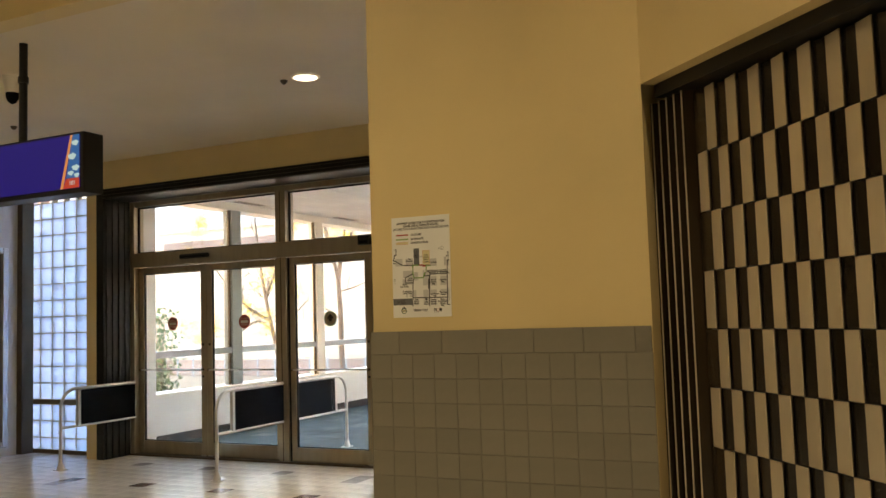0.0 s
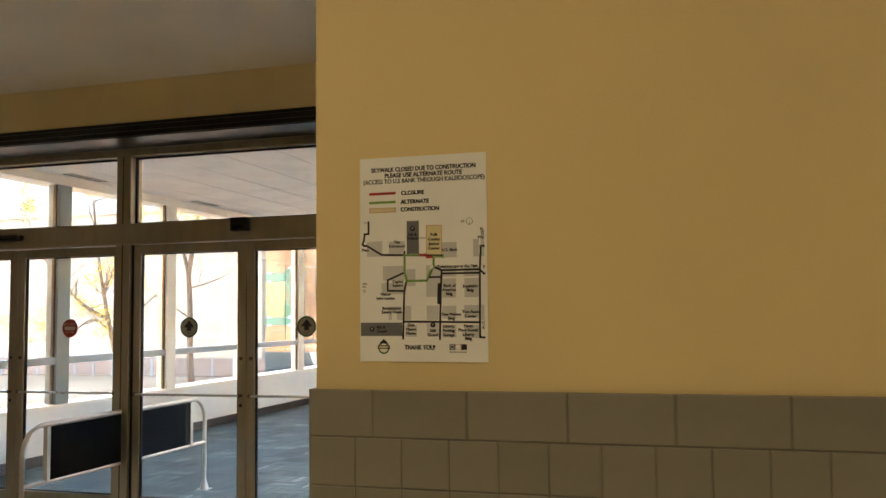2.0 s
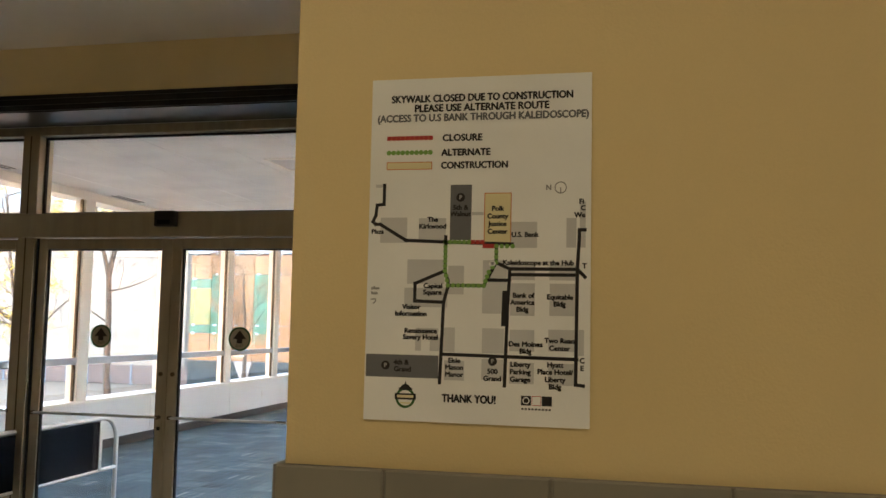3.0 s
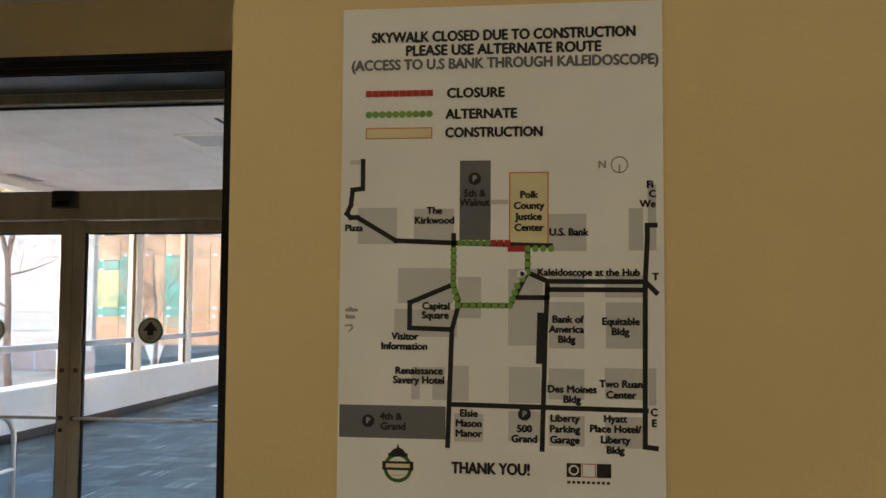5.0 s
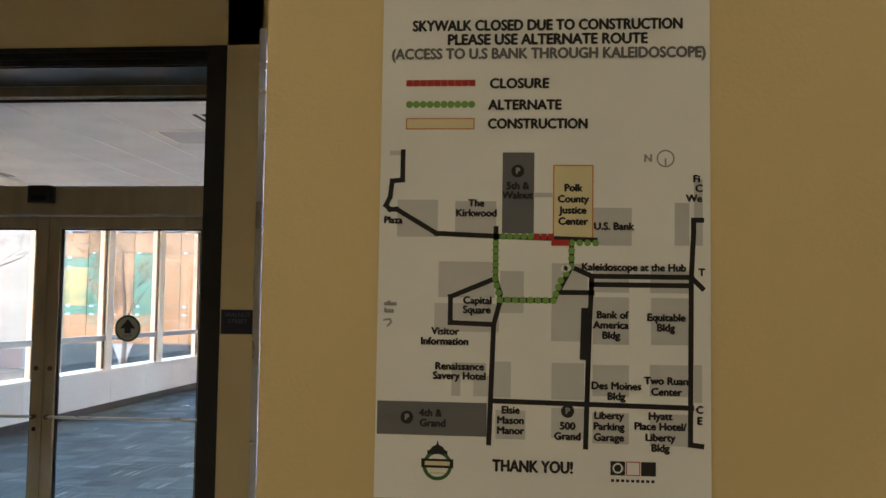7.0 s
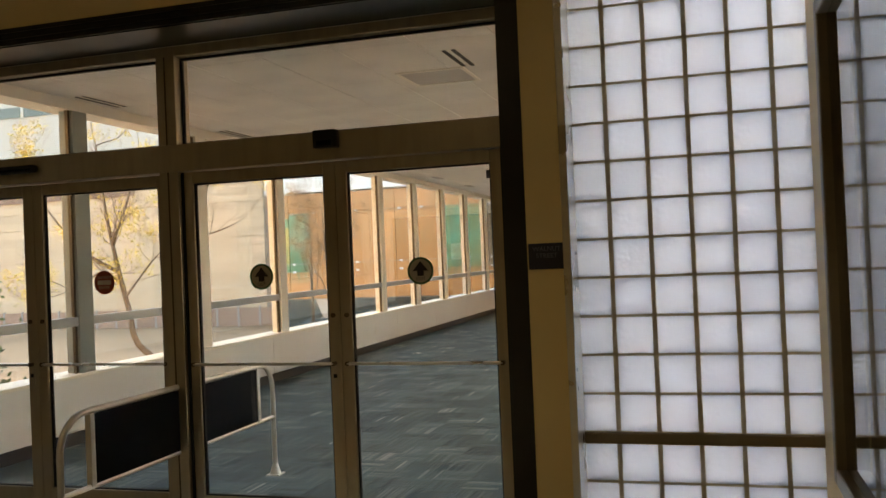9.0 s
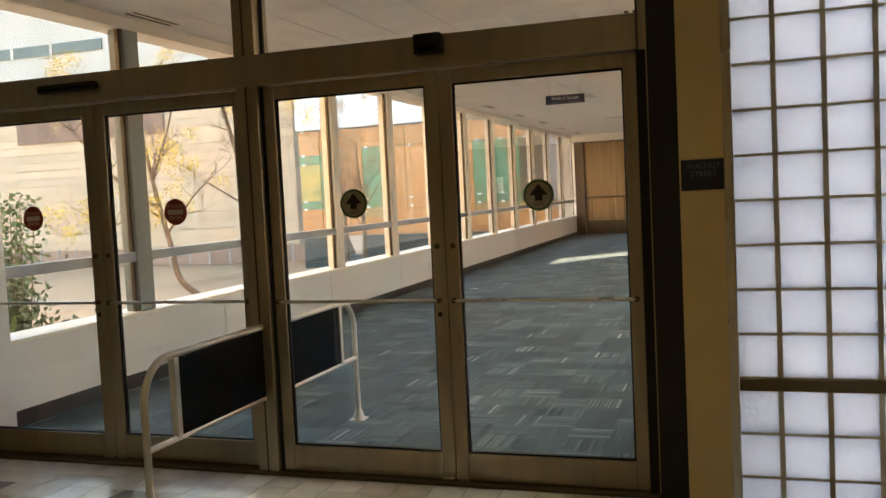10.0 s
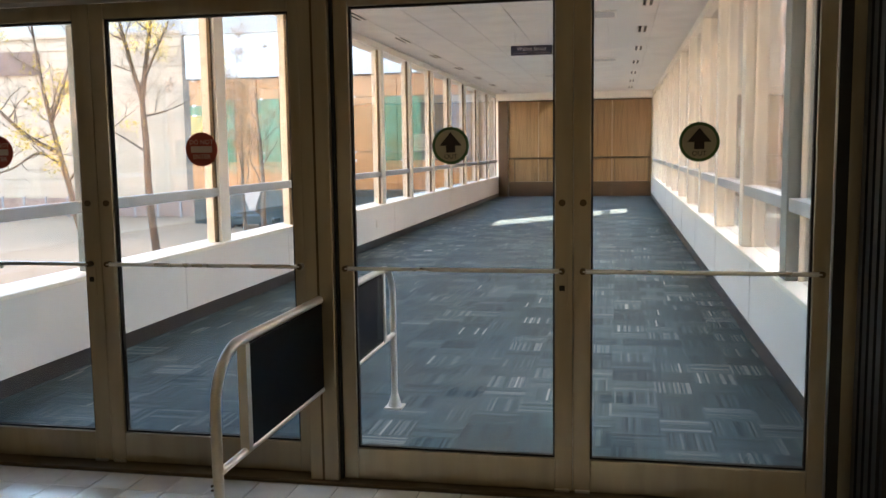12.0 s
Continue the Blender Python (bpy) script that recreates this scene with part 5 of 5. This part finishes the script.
def glass_building():
    g = thing("glass_panel_building", (-25, 75, GROUND), "building faced with orange and green glass panels", "building")
    part("wall", boxes((-40.3, -8, 75.3, 95, GROUND, 12)), M_FACADE_GREY, g)
    part("upper_band", boxes((-40.3, -8, 74.6, 75.3, 7.75, 11.4)), M_FACADE_WHITE, g, "white upper band")
    part("roof_band", boxes((-40.6, -8, 74.4, 95, 11.4, 16.5)), M_UPPER, g)
    part("ground_glass", boxes((-40.3, -8, 75.1, 75.3, GROUND, -1.8)), M_P_DARK, g, "dark ground floor glazing")
    meshes = {}
    paints = {"O": M_P_ORANGE, "G": M_P_GREEN, "Y": M_P_REFLECT, "K": M_P_DARK, "S": M_FACADE_GREY}

    def panel(x0, z0, z1, key):
        if (key, z0) not in meshes:
            meshes[(key, z0)] = mesh_of("panel", one_box(0, 1.99, -0.12, 0, z0 + 0.03, z1 - 0.03), paints[key])
            meshes[("clip", z0)] = mesh_of("clip", one_box(-0.14, 0.14, -0.2, -0.1, z1 - 0.09, z1 + 0.09), M_FACADE_WHITE)
        piece("glass_panel", meshes[(key, z0)], g, Matrix.Translation((x0, 75.2, 0)))
        piece("clip", meshes[("clip", z0)], g, Matrix.Translation((x0 + 0.4, 75.2, 0)))

    for z0, z1, key in ((-1.75, 0.7, "O"), (0.7, 1.4, "G"), (1.4, 4.7, "Y"), (4.7, 5.5, "G"), (5.5, 7.65, "O")):
        panel(-40.28, z0, z1, key)
    for c, key in enumerate("GOGOOOOGGKSKSKS"):
        for z0, z1, edge in ((-1.75, -0.33, True), (-0.33, 1.4, False), (1.4, 5.93, False), (5.93, 7.67, True)):
            panel(-38.23 + 2.03 * c, z0, z1, "O" if edge and c < 11 else key)
    bm = bmesh.new()
    v = [bm.verts.new(p) for p in ((-35.8, 74.9, -1.78), (-34.05, 74.9, -1.78), (-34.86, 74.9, -4.05), (-35.8, 75.1, -1.78), (-34.05, 75.1, -1.78), (-34.86, 75.1, -4.05))]
    for f in ((0, 2, 1), (3, 4, 5), (0, 1, 4, 3), (1, 2, 5, 4), (2, 0, 3, 5)):
        bm.faces.new([v[i] for i in f])
    part("pointed_canopy", bm, M_FACADE_PINK, g, "pale pointed panel")
    return g


glass_building()


def parked_car(x, y, material, label):
    c = thing("parked_car", (x, y, GROUND), label, "car", "parked cars")
    z = GROUND
    bm = bmesh.new()
    prof = [(-2.2, 0.35), (2.2, 0.35), (2.25, 0.75), (1.3, 0.95), (0.65, 1.42), (-0.9, 1.45), (-1.7, 1.0), (-2.2, 0.92)]
    rings = [[bm.verts.new((x + px, y + sy * (0.88 if pz < 1.1 else 0.68), z + pz)) for px, pz in prof] for sy in (-1, 1)]
    bm.faces.new(rings[0]), bm.faces.new(rings[1][::-1])
    for k in range(len(prof)):
        n = (k + 1) % len(prof)
        bm.faces.new([rings[0][n], rings[0][k], rings[1][k], rings[1][n]])
    bmesh.ops.recalc_face_normals(bm, faces=bm.faces)
    part("body", bm, material, c)
    for px in (-1.35, 1.4):
        for sy in (-0.8, 0.8):
            part("wheel", tube(bmesh.new(), [(x + px, y + sy - 0.1, z + 0.33), (x + px, y + sy + 0.1, z + 0.33)], 0.33, 14), M_RUBBER, c)
    for a, b in ((-0.85, -0.1), (-0.02, 0.6)):
        part("side_window", one_box(x + a, x + b, y - 0.80, y - 0.76, z + 1.02, z + 1.34), M_P_DARK, c)
    part("headlight", one_box(x + 2.12, x + 2.26, y - 0.75, y - 0.45, z + 0.62, z + 0.76), M_CHROME, c)
    return c


parked_car(-33.6, 71.5, M_P_DARK, "dark parked car before the coloured building")
parked_car(-28.0, 71.5, M_FACADE_WHITE, "pale parked car before the coloured building")
parked_car(-22.6, 71.5, M_P_DARK, "dark parked car before the coloured building")
b = thing("office_building", (-4, 46, GROUND), "stone building at the far end of the skywalk", "building", "office buildings")
part("wall", boxes((-8.4, -0.1, COR_END + 0.32, 62, GROUND, 15)), M_FACADE_PINK, b)
part("roof", boxes((-8.6, 0.1, COR_END + 0.31, 62.2, 15, 15.5)), M_FACADE_GREY, b)
# added unseen blocks: one bars the low sun, one hides bright sky reflections
for x0, x1, y0, y1, h in ((8, 30, 17.0, 41.0, 12.8), (1.5, 62, 64.0, 96.0, 11.5)):
    b = thing("office_building", ((x0 + x1) / 2, (y0 + y1) / 2, GROUND), "unseen pinkish block added to bar sun and sky", "building", "office buildings")
    part("wall", boxes((x0, x1, y0, y1, GROUND, h)), M_FACADE_PINK, b)
    part("roof", boxes((x0 - 0.3, x1 + 0.3, y0 - 0.3, y1 + 0.3, h, h + 0.6)), M_FACADE_GREY, b)
    wm = mesh_of("window_pane", one_box(-0.06, 0, -0.7, 0.7, -0.9, 0.9), M_P_DARK)
    for f in range(3):
        for k in range(int((y1 - y0 - 2) / 3) if y1 - y0 < 40 else 12):
            piece("window", wm, b, Matrix.Translation((x0, y0 + 2 + 3 * k, GROUND + 2.5 + 3.6 * f)))
    fm = mesh_of("front_pane", one_box(-0.7, 0.7, -0.06, 0, -0.9, 0.9), M_P_DARK)
    for f in range(4 if h < 12 else 0):
        for k in range(18):
            piece("window", fm, b, Matrix.Translation((x0 + 2 + 3.2 * k, y0, GROUND + 2.5 + 3.6 * f)))


# ---- trees ----
def tree(x, y, height, lean, seed, leaf, density, label, girth=0.0085):
    rng = random.Random(seed)
    t = thing("tree", (x, y, GROUND), label, "tree", "plaza trees")
    trunk, tips = bmesh.new(), []

    def limb(p, d, length, r, depth):
        pts, radii, n = [p.copy()], [r], 7
        for k in range(n):
            bend = 0.07 if depth == 0 else 0.22
            d = (d + Vector((rng.uniform(-1, 1), rng.uniform(-1, 1), rng.uniform(-0.35, 0.55))) * bend).normalized()
            p = p + d * length / n
            pts.append(p.copy()), radii.append(max(0.004, r * (1 - (0.75 if depth == 0 else 0.7) * (k + 1) / n)))
        tube(trunk, pts, radii, max(4, 9 - 2 * depth))
        if depth >= 4:
            tips.extend(pts[3:])
            return
        for k in range((9, 5, 4, 3)[depth]):
            i = (3, 4, 4, 5, 5, 6, 6, 7, 7)[k] if depth == 0 else rng.randint(2, n)
            side = Vector((rng.uniform(-1, 1), rng.uniform(-1, 1), rng.uniform(0.0, 0.8))).normalized()
            reach = height * (0.24, 0.13, 0.08, 0.05)[depth] * rng.uniform(0.7, 1.15)
            limb(pts[i], (d * 0.45 + side * 0.9).normalized(), reach, radii[i] * (0.42, 0.6, 0.62, 0.62)[depth], depth + 1)
        if depth:
            tips.extend(pts[5:])

    limb(Vector((x, y, GROUND)), Vector((lean[0], lean[1], 1)).normalized(), height * 0.8, height * girth, 0)
    part("trunk", trunk, M_BARK, t, "bare grey trunk and twigs", True)
    crown = bmesh.new()
    groups = rng.sample(tips, min(len(tips), density * 2))
    for c in groups:
        for k in range(rng.randint(14, 60)):
            p = c + Vector([rng.gauss(0, 0.17) for _ in range(3)])
            a, b = Vector([rng.uniform(-1, 1) for _ in range(3)]).normalized(), Vector([rng.uniform(-1, 1) for _ in range(3)]).normalized()
            b = (b - a * a.dot(b)).normalized()
            w, h = rng.uniform(0.02, 0.034), rng.uniform(0.035, 0.06)
            crown.faces.new([crown.verts.new(p + q) for q in (-a * w, -b * h, a * w, b * h)])
    part("crown", crown, leaf, t, "sparse remaining leaves")
    return t


def guided_tree(trunk_line, limbs, radius, seed, clumps, label):
    """A plaza tree whose trunk and main limbs follow given bends; twigs and leaves grow on them."""
    rng = random.Random(seed)
    base = Vector(trunk_line[0])
    t = thing("tree", base, label, "tree", "plaza trees")
    wood, tips = bmesh.new(), []

    def smooth(line, steps=4):
        pts = [Vector(p) for p in line]
        out = []
        for i in range(len(pts) - 1):
            p0, p1, p2, p3 = pts[max(i - 1, 0)], pts[i], pts[i + 1], pts[min(i + 2, len(pts) - 1)]
            for k in range(steps):
                u = k / steps
                out.append(0.5 * (2 * p1 + (p2 - p0) * u + (2 * p0 - 5 * p1 + 4 * p2 - p3) * u * u + (3 * p1 - p0 - 3 * p2 + p3) * u ** 3))
        return out + [pts[-1]]

    def twig(p, d, length, r, depth):
        pts, radii = [p.copy()], [r]
        for k in range(5):
            d = (d + Vector((rng.uniform(-1, 1), rng.uniform(-1, 1), rng.uniform(-0.5, 0.75))) * 0.26).normalized()
            p = p + d * length / 5
            pts.append(p.copy()), radii.append(max(0.003, r * (1 - 0.14 * (k + 1))))
        tube(wood, pts, radii, 5 if depth < 2 else 4)
        tips.extend(pts[3:])
        if depth < 3:
            for k in range((5, 4, 3)[depth]):
                side = Vector((rng.uniform(-1, 1), rng.uniform(-1, 1), rng.uniform(-0.3, 0.8))).normalized()
                i = rng.randint(2, 5)
                twig(pts[i], (d * 0.6 + side * 0.8).normalized(), length * rng.uniform(0.45, 0.7), radii[i] * 0.6, depth + 1)

    line = smooth(trunk_line)
    tube(wood, line, [radius * (1 - 0.45 * k / len(line)) for k in range(len(line))], 9)
    for pts, r, twigs in limbs:
        pts = smooth(pts)
        tube(wood, pts, [r * (1 - 0.75 * k / len(pts)) for k in range(len(pts))], 7)
        for k in range(twigs):
            i = rng.randint(len(pts) // 4, len(pts) - 1)
            d = (pts[i] - pts[i - 1]).normalized()
            side = Vector((rng.uniform(-1, 1), rng.uniform(-1, 1), rng.uniform(-0.2, 0.7))).normalized()
            twig(pts[i], (d * 0.5 + side * 0.9).normalized(), rng.uniform(0.5, 1.1), max(0.008, r * 0.32), 1)
        twig(pts[-1], (pts[-1] - pts[-2]).normalized(), 1.3, r * 0.25, 0)
    part("trunk", wood, M_BARK, t, "bare grey trunk and twigs", True)
    crown = bmesh.new()
    for c in rng.sample(tips, min(len(tips), clumps)):
        for k in range(rng.randint(30, 130)):
            p = c + Vector([rng.gauss(0, 0.13) for _ in range(3)])
            a, b = Vector([rng.uniform(-1, 1) for _ in range(3)]).normalized(), Vector([rng.uniform(-1, 1) for _ in range(3)]).normalized()
            b = (b - a * a.dot(b)).normalized()
            w, h = rng.uniform(0.013, 0.022), rng.uniform(0.022, 0.038)
            crown.faces.new([crown.verts.new(p + q) for q in (-a * w, -b * h, a * w, b * h)])
    part("crown", crown, M_LEAF_Y, t, "sparse remaining yellow leaves")
    return t


guided_tree([(-16.35, 26, GROUND), (-16.5, 26, -1.8), (-16.68, 26.0, 0.1), (-16.7, 26, 1.6), (-16.76, 26.0, 2.9)],
            [([(-16.76, 26, 2.9), (-16.98, 25.9, 3.9), (-17.2, 25.8, 5.0), (-17.5, 25.8, 6.2)], 0.075, 9),
             ([(-16.76, 26, 2.9), (-16.64, 26.1, 3.9), (-16.5, 26.2, 5.0), (-16.2, 26.3, 6.4)], 0.085, 10),
             ([(-16.68, 26, 3.4), (-16.2, 25.8, 4.1), (-15.75, 25.7, 4.8)], 0.045, 6),
             ([(-16.72, 26, 2.45), (-16.1, 26.1, 2.6), (-15.5, 26.2, 2.85)], 0.035, 3),
             ([(-16.7, 26, 1.5), (-17.3, 25.9, 1.9), (-17.9, 25.8, 2.25)], 0.035, 3)],
            0.13, 4, 34, "upright autumn tree with a few yellow leaves")
guided_tree([(-12.7, 21, GROUND), (-13.4, 21, -2.4), (-14.5, 21, -0.95), (-15.42, 21, -0.24), (-15.64, 21, 0.55), (-15.86, 21, 1.4)],
            [([(-15.86, 21, 1.4), (-16.15, 21.1, 2.35), (-16.3, 21.1, 3.2), (-16.55, 21.2, 4.6)], 0.06, 9),
             ([(-15.9, 21, 1.5), (-16.6, 20.9, 1.9), (-17.3, 20.8, 2.6), (-17.9, 20.7, 3.4)], 0.055, 9),
             ([(-15.75, 21, 1.15), (-16.5, 21.2, 1.5), (-17.2, 21.3, 1.2), (-17.9, 21.4, 1.0)], 0.04, 7),
             ([(-16.1, 21.1, 2.2), (-15.8, 21.3, 3.2), (-15.5, 21.4, 4.3)], 0.04, 7),
             ([(-15.7, 21, 0.9), (-14.9, 20.9, 1.7), (-14.2, 20.8, 2.2)], 0.03, 4)],
            0.10, 9, 52, "leaning autumn tree with clumps of yellow leaves")
tree(-24.3, 52.0, 11.5, (0.05, 0.0), 21, M_LEAF_O, 46, "dark twiggy tree with rusty leaves before the coloured facade", 0.016)
tree(-27.2, 56.0, 10.5, (-0.04, 0.0), 33, M_LEAF_O, 40, "dark twiggy tree with rusty leaves before the coloured facade", 0.015)


def shrub(x, y, h, w, seed):
    rng = random.Random(seed)
    s = thing("shrub", (x, y, GROUND), "tall green leafy shrub on the plaza", "shrub", "plaza shrubs")
    stems, leaves = bmesh.new(), bmesh.new()
    for k in range(26):
        a, r = rng.uniform(0, 6.28), w * rng.uniform(0.1, 1)
        tip = Vector((x + r * math.cos(a), y + r * math.sin(a), GROUND + h * rng.uniform(0.55, 1)))
        mid = Vector((x + 0.4 * r * math.cos(a), y + 0.4 * r * math.sin(a), GROUND + 0.5 * h))
        tube(stems, [(x, y, GROUND), mid, tip], [0.03, 0.018, 0.005], 5)
        for j in range(90):
            u = rng.uniform(0.2, 1.05)
            p = mid.lerp(tip, u) + Vector([rng.gauss(0, 0.16) for _ in range(3)])
            c, d = Vector([rng.uniform(-1, 1) for _ in range(3)]).normalized(), Vector([rng.uniform(-1, 1) for _ in range(3)]).normalized()
            d = (d - c * c.dot(d)).normalized()
            leaves.faces.new([leaves.verts.new(p + q) for q in (-c * 0.03, -d * 0.06, c * 0.03, d * 0.06)])
    part("stems", stems, M_BARK, s)
    part("leaves", leaves, M_LEAF_G, s, "dense green leaves")
    return s


shrub(-13.0, 14.0, 5.0, 1.0, 3)
shrub(-13.6, 14.0, 6.4, 0.55, 5)

# ---- wainscot tiles of the pillar ----
single("wainscot", boxes((COL_L - 0.0118, COL_R - 0.004, COL_Y - 0.0118, COL_Y + 0.002, 0, 1.376), (COL_L - 0.0118, COL_L + 0.002, COL_Y + 0.002, 4.66, 0, 1.376)), M_GROUT, "grey tile wainscot with a cap course", "wainscot", "structure")
wain = bpy.data.objects["wainscot"]
TILE = 0.1022
small = mesh_of("tile", one_box(-TILE / 2 + 0.0015, TILE / 2 - 0.0015, -0.004, 0.004, -TILE / 2 + 0.0015, TILE / 2 - 0.0015, bevel=0.0015, segments=1), M_TILE)
cap = mesh_of("cap_tile", one_box(-TILE + 0.0015, TILE - 0.0015, -0.004, 0.0045, -0.0485, 0.0485, bevel=0.002, segments=1), M_TILE)
X0 = COL_L - 0.008
for r in range(13):
    z = 1.278 - TILE * (r + 0.5)
    if z < 0.0:
        break
    for c in range(12):
        piece("tile", small, wain, Matrix.Translation((X0 + TILE * (c + 0.5), COL_Y - 0.010, z)))
    for c in range(12):
        piece("tile", small, wain, pose(COL_L - 0.010, COL_Y + TILE * (c + 0.5) - 0.008, z, 0, 0, 90))
for c in range(6):
    x = X0 + 0.141 + TILE * 2 * (c + 0.5)
    if x + TILE <= COL_R:
        piece("cap_tile", cap, wain, Matrix.Translation((x, COL_Y - 0.0105, 1.3275)))
    piece("cap_tile", cap, wain, pose(COL_L - 0.0105, COL_Y + TILE * 2 * (c + 0.5) - 0.008, 1.3275, 0, 0, 90))
part("cap_tile", one_box(X0, X0 + 0.1395, COL_Y - 0.0145, COL_Y - 0.006, 1.279, 1.376, bevel=0.002, segments=1), M_TILE, wain)

# ---- floor tiles near the doors ----
F = 0.18
fm = {m.name: mesh_of("tile", one_box(-F / 2 + 0.002, F / 2 - 0.002, -F / 2 + 0.002, F / 2 - 0.002, -0.012, 0.0, bevel=0.0015, segments=1), m) for m in (M_FLOOR, M_FLOOR_DARK, M_FLOOR_BLUE)}
rest = bmesh.new()
rng = random.Random(11)
count = 0
NX, NY = 62, 60
for i in range(NX):
    for j in range(NY):
        x, y = -9.0 + F * (i + 0.5), DOOR_Y - 0.10 - F * (j + 0.5)
        if (x > COL_L and y > COL_Y) or (x > SHOP_R - 0.1 and y > COL_Y):
            continue
        accent = (i % 5 == 1 and j % 5 == 2)
        near = -7.8 < x < -3.4 and y > 7.65 - 0.1 - 11 * F
        if near and count < 300:
            count += 1
            m = M_FLOOR_DARK if accent and j > 3 else (M_FLOOR_BLUE if accent or rng.random() < 0.012 else M_FLOOR)
            piece("tile", fm[m.name], floor_lobby, Matrix.Translation((x, y, 0)))
        else:
            box(rest, x - F / 2 + 0.002, x + F / 2 - 0.002, y - F / 2 + 0.002, y + F / 2 - 0.002, -0.01, 0.0)
fr = part("floor_tiles", rest, M_FLOOR, floor_lobby, "cream floor tiles")
fr["kind"] = "stuff"
